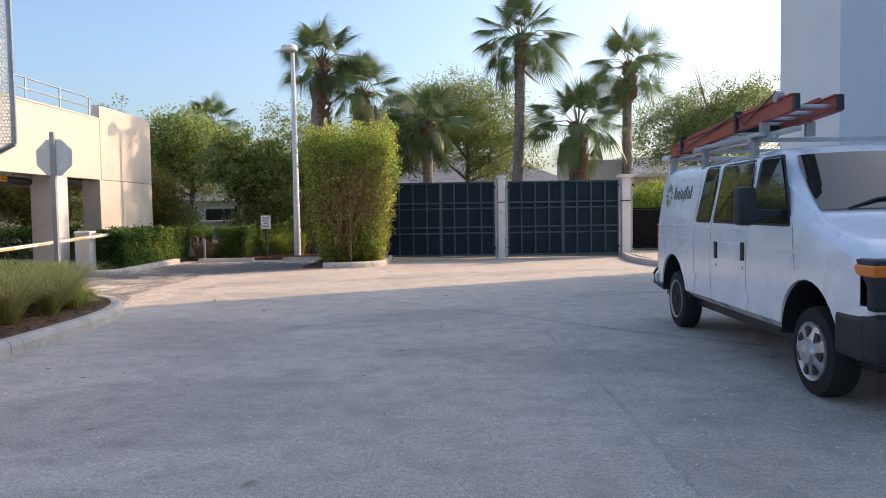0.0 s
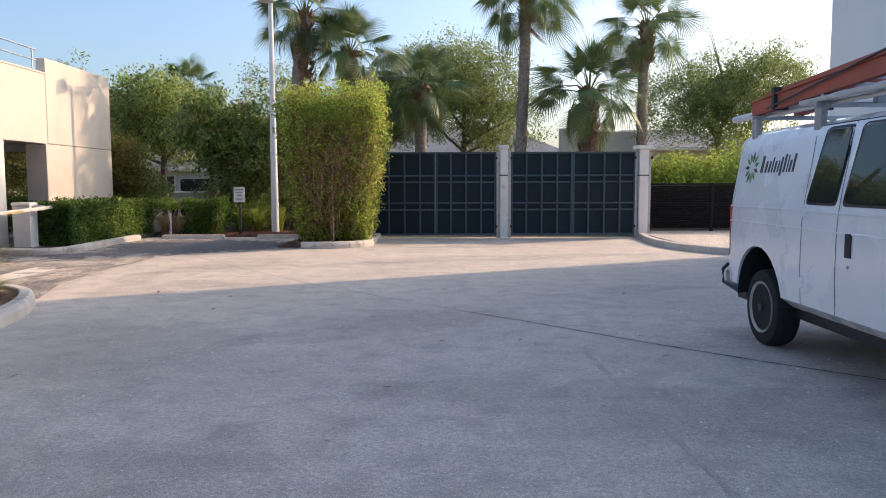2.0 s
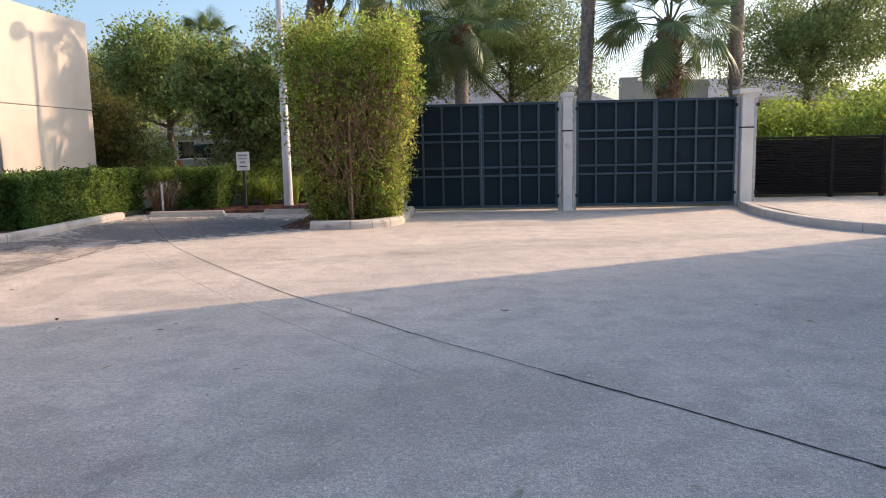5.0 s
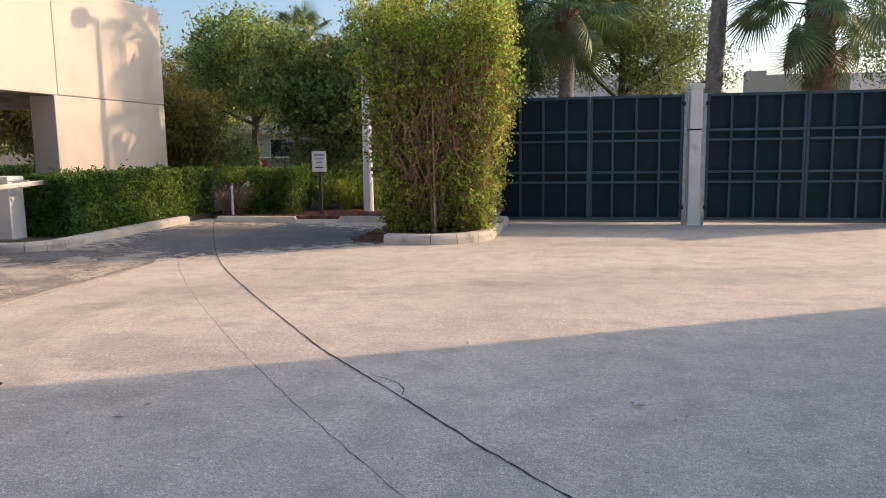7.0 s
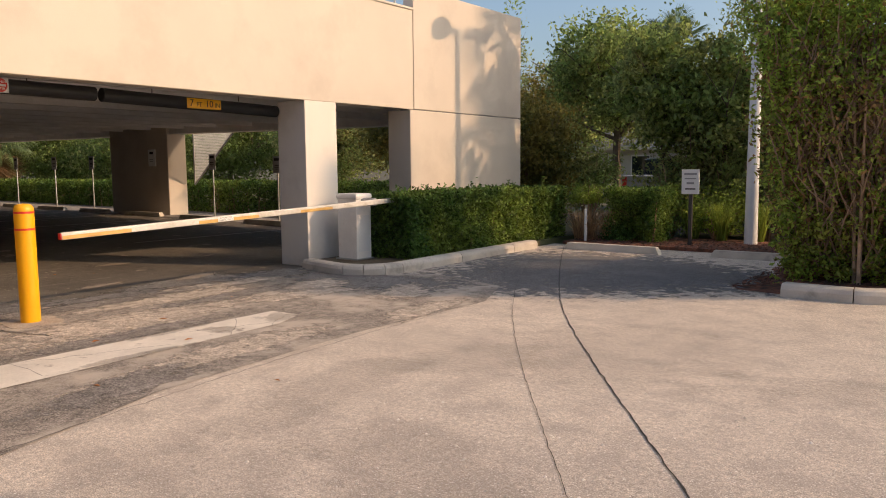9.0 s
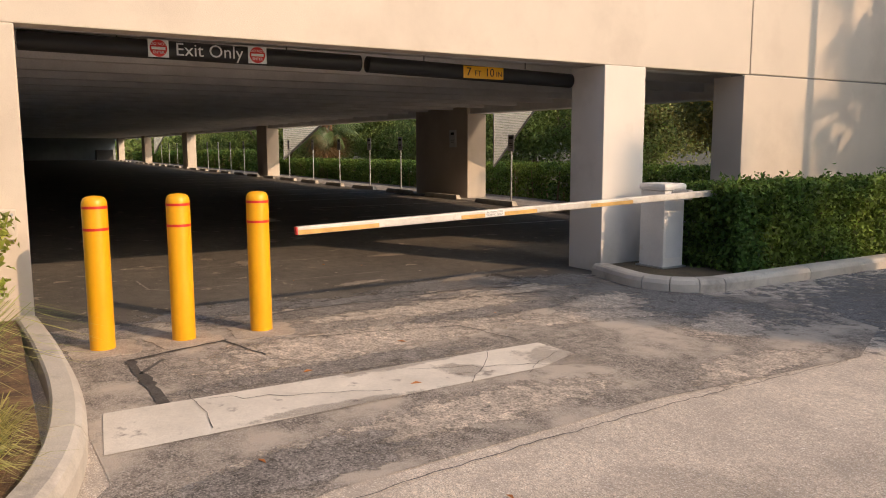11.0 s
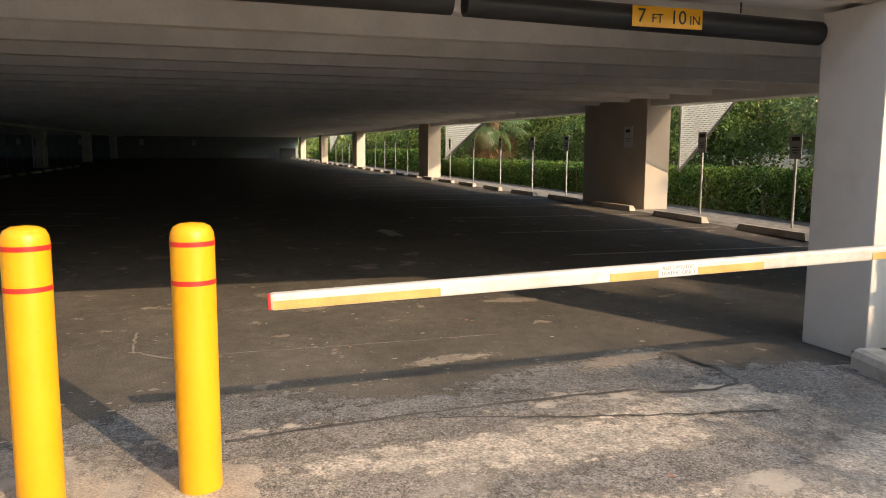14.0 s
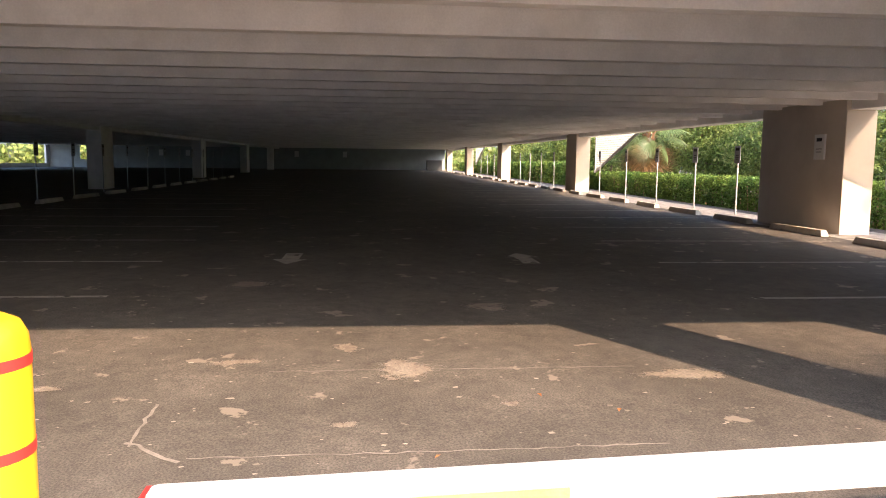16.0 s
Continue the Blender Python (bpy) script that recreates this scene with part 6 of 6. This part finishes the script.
for pts in ([(0.96, 0.5), (0.96, 1.9)], [(0.43, 0.5), (0.43, 1.9)], [(-0.52, 0.5), (-0.52, 1.9)], [(-1.5, 0.95), (-1.42, 1.3)], [(0.96, 1.9), (-0.52, 1.9)]):
    part("door_seam", seam(pts, 0.004), M_PLASTIC, van)
for z in (1.1, 1.24):
    part("body_crease", Mesh().box(-1.004, -0.995, -1.5 if z < 1.2 else -0.5, 2.42, z - 0.006, z + 0.006, 0.002), M_VAN, van)
for y, z in ((0.26, 1.02), (-0.44, 1.04)):
    h = part("door_handle", Mesh().box(-1.014, -0.995, y - 0.035, y + 0.035, z - 0.085, z + 0.085, 0.006), M_PLASTIC, van, "black recessed door handle")
    part("lock", Mesh().tube([(-1.006, y - 0.0, z - 0.15), (-0.99, y, z - 0.15)], 0.014, 8), M_GALV, h)
for y, z in ((0.92, 1.24), (0.92, 0.68), (-0.55, 1.2), (-0.55, 0.62)):
    part("hinge", Mesh().box(-1.016, -0.99, y - 0.02, y + 0.02, z - 0.045, z + 0.045, 0.006), M_VAN, van)
mir = part("mirror", Mesh().box(-1.36, -1.2, -1.28, -1.13, 1.3, 1.62, 0.045), M_PLASTIC, van, "large black door mirror", True)
part("mirror_arm", Mesh().box(-1.25, -0.97, -1.24, -1.16, 1.36, 1.43, 0.02), M_PLASTIC, mir)
part("mirror_glass", Mesh().box(-1.34, -1.22, -1.128, -1.122, 1.33, 1.59), M_ALU, mir)
mir2 = part("mirror", Mesh().box(1.2, 1.36, -1.28, -1.13, 1.3, 1.62, 0.045), M_PLASTIC, van, "large black door mirror", True)
part("front_bumper", Mesh().box(-1.0, 1.0, -2.66, -2.4, 0.42, 0.74, 0.06), M_PLASTIC, van, "dark plastic front bumper", True)
part("bumper_side", Mesh().box(-1.005, -0.86, -2.5, -2.12, 0.42, 0.72, 0.03), M_PLASTIC, van)
part("grille", Mesh().box(-0.62, 0.62, -2.575, -2.5, 0.78, 1.06, 0.02), M_PLASTIC, van)
part("rear_bumper", Mesh().box(-0.97, 0.97, 2.42, 2.6, 0.42, 0.6, 0.03), M_GALV, van)
part("tow_bar", Mesh().box(-0.8, -0.68, 2.2, 2.7, 0.3, 0.38, 0.01), M_DARK, van)
part("step_hook", Mesh().tube([(-0.98, 2.5, 0.66), (-1.0, 2.58, 0.6), (-1.0, 2.56, 0.48), (-0.96, 2.25, 0.42)], 0.018, 6), M_DARK, van)
for s in (-1, 1):
    lamp_box = part("headlight", Mesh().box(min(s * 0.64, s * 0.985), max(s * 0.64, s * 0.985), -2.575, -2.22, 0.76, 1.1, 0.03), M_PLASTIC, van, "black headlight surround")
    part("indicator", Mesh().box(min(s * 0.72, s * 0.99), max(s * 0.72, s * 0.99), -2.585, -2.3, 0.985, 1.065, 0.015), M_AMBER, lamp_box, "amber indicator lens")
    part("lens", Mesh().box(min(s * 0.68, s * 0.9), max(s * 0.68, s * 0.9), -2.588, -2.5, 0.8, 0.96, 0.03), M_LENS, lamp_box, "clear headlight lens")
    part("tail_lamp", Mesh().box(min(s * 0.9, s * 0.985), max(s * 0.9, s * 0.985), 2.4, 2.475, 0.75, 1.25, 0.01), M_RED, van, "red tail lamp")
    for y, front in ((-1.68, True), (1.78, False)):
        x = s * 0.84
        wheel = part("wheel", Mesh().box(x - 0.02, x + 0.02, y - 0.05, y + 0.05, 0.32, 0.42), M_DARK, van)
        prof = [(0.2, -0.1), (0.29, -0.11), (0.326, -0.1), (0.343, -0.06), (0.345, 0), (0.343, 0.06), (0.326, 0.1), (0.29, 0.11), (0.2, 0.1)]
        tm = Mesh().lathe(prof, 36).turned(pose(x, y, 0.345, 0, 90, 0))
        part("tyre", tm, M_TYRE, wheel, "", True)
        face = x + s * 0.105
        if front:
            rim = part("rim", Mesh().lathe([(0.0, -0.06), (0.09, -0.06), (0.1, -0.03), (0.2, 0.0), (0.225, -0.015), (0.23, 0.05)], 30).turned(pose(face, y, 0.345, 0, -90 * s * -1 + 180, 0)), M_ALLOY, wheel, "silver slotted wheel cover", True)
            for k in range(7):
                a = 2 * math.pi * k / 7 + 0.3
                q = [(0.105, -0.1), (0.185, -0.2), (0.195, 0.0), (0.185, 0.2), (0.105, 0.1)]
                part("vent_slot", Mesh().prism([(r0 * math.cos(a + d), r0 * math.sin(a + d)) for r0, d in q], -0.006, 0.006).turned(pose(face + s * 0.022, y, 0.345, 0, 90, 0)), M_DARK, wheel)
            part("hub_cap", Mesh().lathe([(0.07, -0.02), (0.06, 0.03), (0.0, 0.045)], 16).turned(pose(face + s * 0.03, y, 0.345, 0, 90 * s, 0)), M_ALLOY, wheel, "silver hub cap", True)
        else:
            rim = part("rim", Mesh().lathe([(0.0, 0.02), (0.09, 0.02), (0.1, 0.07), (0.19, 0.08), (0.21, 0.0), (0.232, -0.012), (0.234, 0.1), (0.0, 0.1)], 30).turned(pose(face, y, 0.345, 0, -90 * s * -1 + 180, 0)), M_STEELRIM, wheel, "grey steel rim", True)
            for k in range(8):
                a = 2 * math.pi * k / 8
                part("vent_hole", Mesh().lathe([(0.026, -0.006), (0.026, 0.006)], 10).turned(pose(face - s * 0.071, y + 0.15 * math.cos(a), 0.345 + 0.15 * math.sin(a), 0, 90, 0)), M_DARK, wheel)
                part("wheel_nut", Mesh().lathe([(0.013, -0.012), (0.01, 0.012)], 6).turned(pose(face - s * 0.02, y + 0.07 * math.cos(a), 0.345 + 0.07 * math.sin(a), 0, 90, 0)), M_GALV, wheel)
            part("hub_cap", Mesh().lathe([(0.045, -0.02), (0.04, 0.03), (0.0, 0.035)], 14).turned(pose(face - s * 0.02, y, 0.345, 0, 90 * s, 0)), M_DARK, wheel)
    for y in (-1.68, 1.78):
        lin, n = Mesh(), 18
        ring = [(0.468 * math.cos(math.pi * k / n), 0.468 * math.sin(math.pi * k / n)) for k in range(n + 1)]
        ring = [(0.468, -0.01)] + ring + [(-0.468, -0.01)]
        lin.add([(s * 0.625, y + a, 0.42 + b) for a, b in ring] + [(s * 0.975, y + a, 0.42 + b) for a, b in ring], [(k, k + 1, n + 4 + k, n + 3 + k) for k in range(n + 2)] + [tuple(range(n + 3))])
        part("wheel_well", lin, M_PLASTIC, van)
part("underbody", Mesh().box(-0.8, 0.8, -2.3, 2.5, 0.3, 0.45, 0.03), M_PLASTIC, van)
# decal: a ring of petals and a row of plain blocks
for k in range(11):
    a = 2 * math.pi * k / 11
    pts = [(2.1 + math.cos(a + d) * r, 1.6 + math.sin(a + d) * r) for d, r in ((0, 0.05), (0.2, 0.1), (0.0, 0.15), (-0.2, 0.1))]
    part("decal_petal", side_panel(pts, 0.003), M_LOGO_G if k % 3 else M_LOGO_K, van, "green and charcoal decal petal")
y = 1.9
for k, (w, h) in enumerate(((0.075, 0.15), (0.055, 0.1), (0.05, 0.1), (0.035, 0.13), (0.05, 0.1), (0.035, 0.1), (0.05, 0.13), (0.05, 0.15), (0.025, 0.14), (0.05, 0.1), (0.055, 0.15))):
    part("decal_block", side_panel([(y, 1.55 - (0.03 if k == 6 else 0)), (y - w * 0.6, 1.55 - (0.03 if k == 6 else 0)), (y - w * 0.6 - 0.02, 1.55 + h), (y - 0.02, 1.55 + h)], 0.003), M_LOGO_K, van, "plain charcoal decal block")
    y -= w + 0.014
# rack
for yy in (2.2, 1.0, -0.35):
    part("rack_bar", Mesh().box(-0.92, 0.92, yy - 0.025, yy + 0.025, 2.045, 2.085, 0.01), M_ALU, van)
    for s in (-1, 1):
        part("rack_foot", Mesh().box(s * 0.86 - 0.03, s * 0.86 + 0.03, yy - 0.05, yy + 0.05, 1.87, 2.055, 0.01), M_GALV, van)
for s in (-0.8, 0.8):
    part("rack_rail", Mesh().tube([(s, 2.45, 2.075), (s, -0.7, 2.075)], 0.02, 8), M_ALU, van)
part("drop_arm", Mesh().box(-0.9, -0.84, -0.55, 1.3, 2.086, 2.125, 0.01), M_ALU, van)
part("drop_arm", Mesh().box(-0.8, -0.72, -1.0, 0.4, 2.086, 2.125, 0.01), M_ALU, van)
part("conduit", Mesh().tube([(-0.72, 3.1, 2.12), (-0.72, 0.3, 2.14)], 0.035, 12), M_WHITEMETAL, van)
for o in (-0.83, -0.42):
    part("ladder_bracket", Mesh().box(o - 0.04, o + 0.04, -0.53, -0.47, 2.08, 2.214, 0.008), M_GALV, van)
    part("ladder_bracket", Mesh().box(o - 0.04, o + 0.04, 0.95, 1.0, 2.08, 2.146, 0.008), M_GALV, van)
lad = thing("ladder", "faded red fibreglass extension ladder strapped on the van's rack", "ladder", (2.86, 9.45, 2.135), 0)
tilt = pose(0, 0, 0, -2.6)
for s in (0.0, 0.4):
    part("rail", Mesh().box(s, s + 0.03, -2.47 + s * 0.2, 1.0, 0.0, 0.13, 0.006, tilt), M_LADDER, lad)
    part("flange", Mesh().box(s - 0.02, s + 0.05, -2.47 + s * 0.2, 1.0, 0.125, 0.14, 0.004, tilt), M_LADDER, lad)
    part("flange", Mesh().box(s - 0.02, s + 0.05, -2.47 + s * 0.2, 1.0, -0.004, 0.01, 0.004, tilt), M_LADDER, lad)
    part("fly_rail", Mesh().box(s + 0.035, s + 0.065, -2.0, 0.8, 0.07, 0.185, 0.006, tilt), M_LADDER, lad)
    part("foot", Mesh().box(s - 0.01, s + 0.04, -2.52 + s * 0.2, -2.472 + s * 0.2, 0.0, 0.13, 0.008, tilt), M_DARK, lad)
for k in range(11):
    part("rung", Mesh().tube([(0.02, -2.3 + k * 0.31, 0.055), (0.42, -2.3 + k * 0.31, 0.055)], 0.016, 8).turned(tilt), M_ALU, lad)
for y in (-1.3, 0.45):
    part("strap", Mesh().box(-0.035, 0.5, y, y + 0.05, -0.012, 0.19, 0.004, tilt), M_DARK, lad)
part("pulley", Mesh().tube([(-0.03, -2.2, 0.16), (0.03, -2.2, 0.16)], 0.05, 14).turned(tilt), M_GALV, lad)
part("rope", Mesh().tube([(-0.028, -2.2, 0.2), (-0.03, -1.5, 0.03), (-0.028, -1.3, 0.16), (-0.03, 0.6, 0.02)], 0.008, 6).turned(tilt), M_DARK, lad)

# ---- litter on the paving ----
def litter(label, spots, size, mat, name="dry_leaf"):
    r = random.Random(5)
    base = Mesh().add([(-size, 0, 0.004), (0, -size * 0.35, 0.012), (size, 0, 0.006), (0, size * 0.35, 0.014), (0, 0, 0.004)], [(0, 1, 4), (1, 2, 4), (2, 3, 4), (3, 0, 4)]).data(name, mat)
    for x, y in spots:
        o = tagged(part(name, base, None), label, "leaf", "fallen leaves")
        o.matrix_world = pose(x, y, 0.003 if x > -9 else gz(x) + 0.008, 0, 0, r.uniform(0, 360)) @ Matrix.Scale(r.uniform(0.7, 1.3), 4)


M_LEAFPALE = material("pale_dry_leaf", (0.55, 0.5, 0.36), 0.8, var=0.1, bump=0)
M_LEAFORANGE = material("orange_dry_leaf", (0.5, 0.2, 0.06), 0.8, var=0.1, bump=0)
rr = random.Random(12)
litter("small pale dry leaf lying on the paving", [(rr.uniform(-4.3, 4.5), rr.uniform(2.5, 14)) for _ in range(46)], 0.035, M_LEAFPALE)
litter("small orange dry leaf lying on the asphalt", [(-7.9, 15.6), (-7.5, 14.7), (-6.9, 15.2), (-11.9, 16.5), (-11.6, 16.9), (-11.0, 15.8), (-8.4, 16.8), (-6.2, 14.0), (-5.3, 14.8)], 0.035, M_LEAFORANGE)
grit = Mesh()
for k in range(9000):
    x, y = rr.uniform(-4.4, 4.6), rr.uniform(2.0, 16)
    s = rr.uniform(0.002, 0.008) * rr.uniform(0.6, 1.4) if k % 9 else rr.uniform(0.007, 0.014)
    grit.add([(x - s, y, 0.001), (x, y - s, 0.001), (x + s, y, 0.001), (x, y + s, 0.001), (x, y, s * 0.9)], [(0, 1, 4), (1, 2, 4), (2, 3, 4), (3, 0, 4)])
tagged(part("gravel_grit", grit, M_GRIT), "scattered pale grit on the paving", "grit", "", "stuff")
chips = Mesh()
for k in range(4500):
    x, y = (rr.uniform(-3.95, -2.5), rr.uniform(20.5, 24.2)) if k % 3 == 1 else (rr.uniform(-8.5, -5.0), rr.uniform(8.0, 12.4)) if k % 3 == 2 else (rr.uniform(-8, -4), rr.uniform(23.95, 25.6))
    a, s = rr.uniform(0, 3.14), rr.uniform(0.02, 0.05)
    z = ((0.065, 0.105, 0.135)[k % 3] if x > -3.3 or k % 3 != 1 else 0.105 - 0.1 * (-3.3 - x) / 0.7)
    d, e = (math.cos(a) * s, math.sin(a) * s), (-math.sin(a) * s * 0.3, math.cos(a) * s * 0.3)
    chips.add([(x - d[0], y - d[1], z), (x + e[0], y + e[1], z + 0.015), (x + d[0], y + d[1], z + rr.uniform(0, .03)), (x - e[0], y - e[1], z + 0.01)], [(0, 1, 2, 3)])
tagged(part("mulch_chips", chips, M_MULCH), "loose red bark chips on the beds", "mulch", "", "stuff")

pebble = tagged(part("pebble", Mesh().lathe([(0.009, 0.0), (0.015, 0.006), (0.012, 0.013), (0.0, 0.017)], 7), M_STONE), "small dark stone lying on the paving", "stone")
pebble.location = (-3.98, 13.36, 0.001)
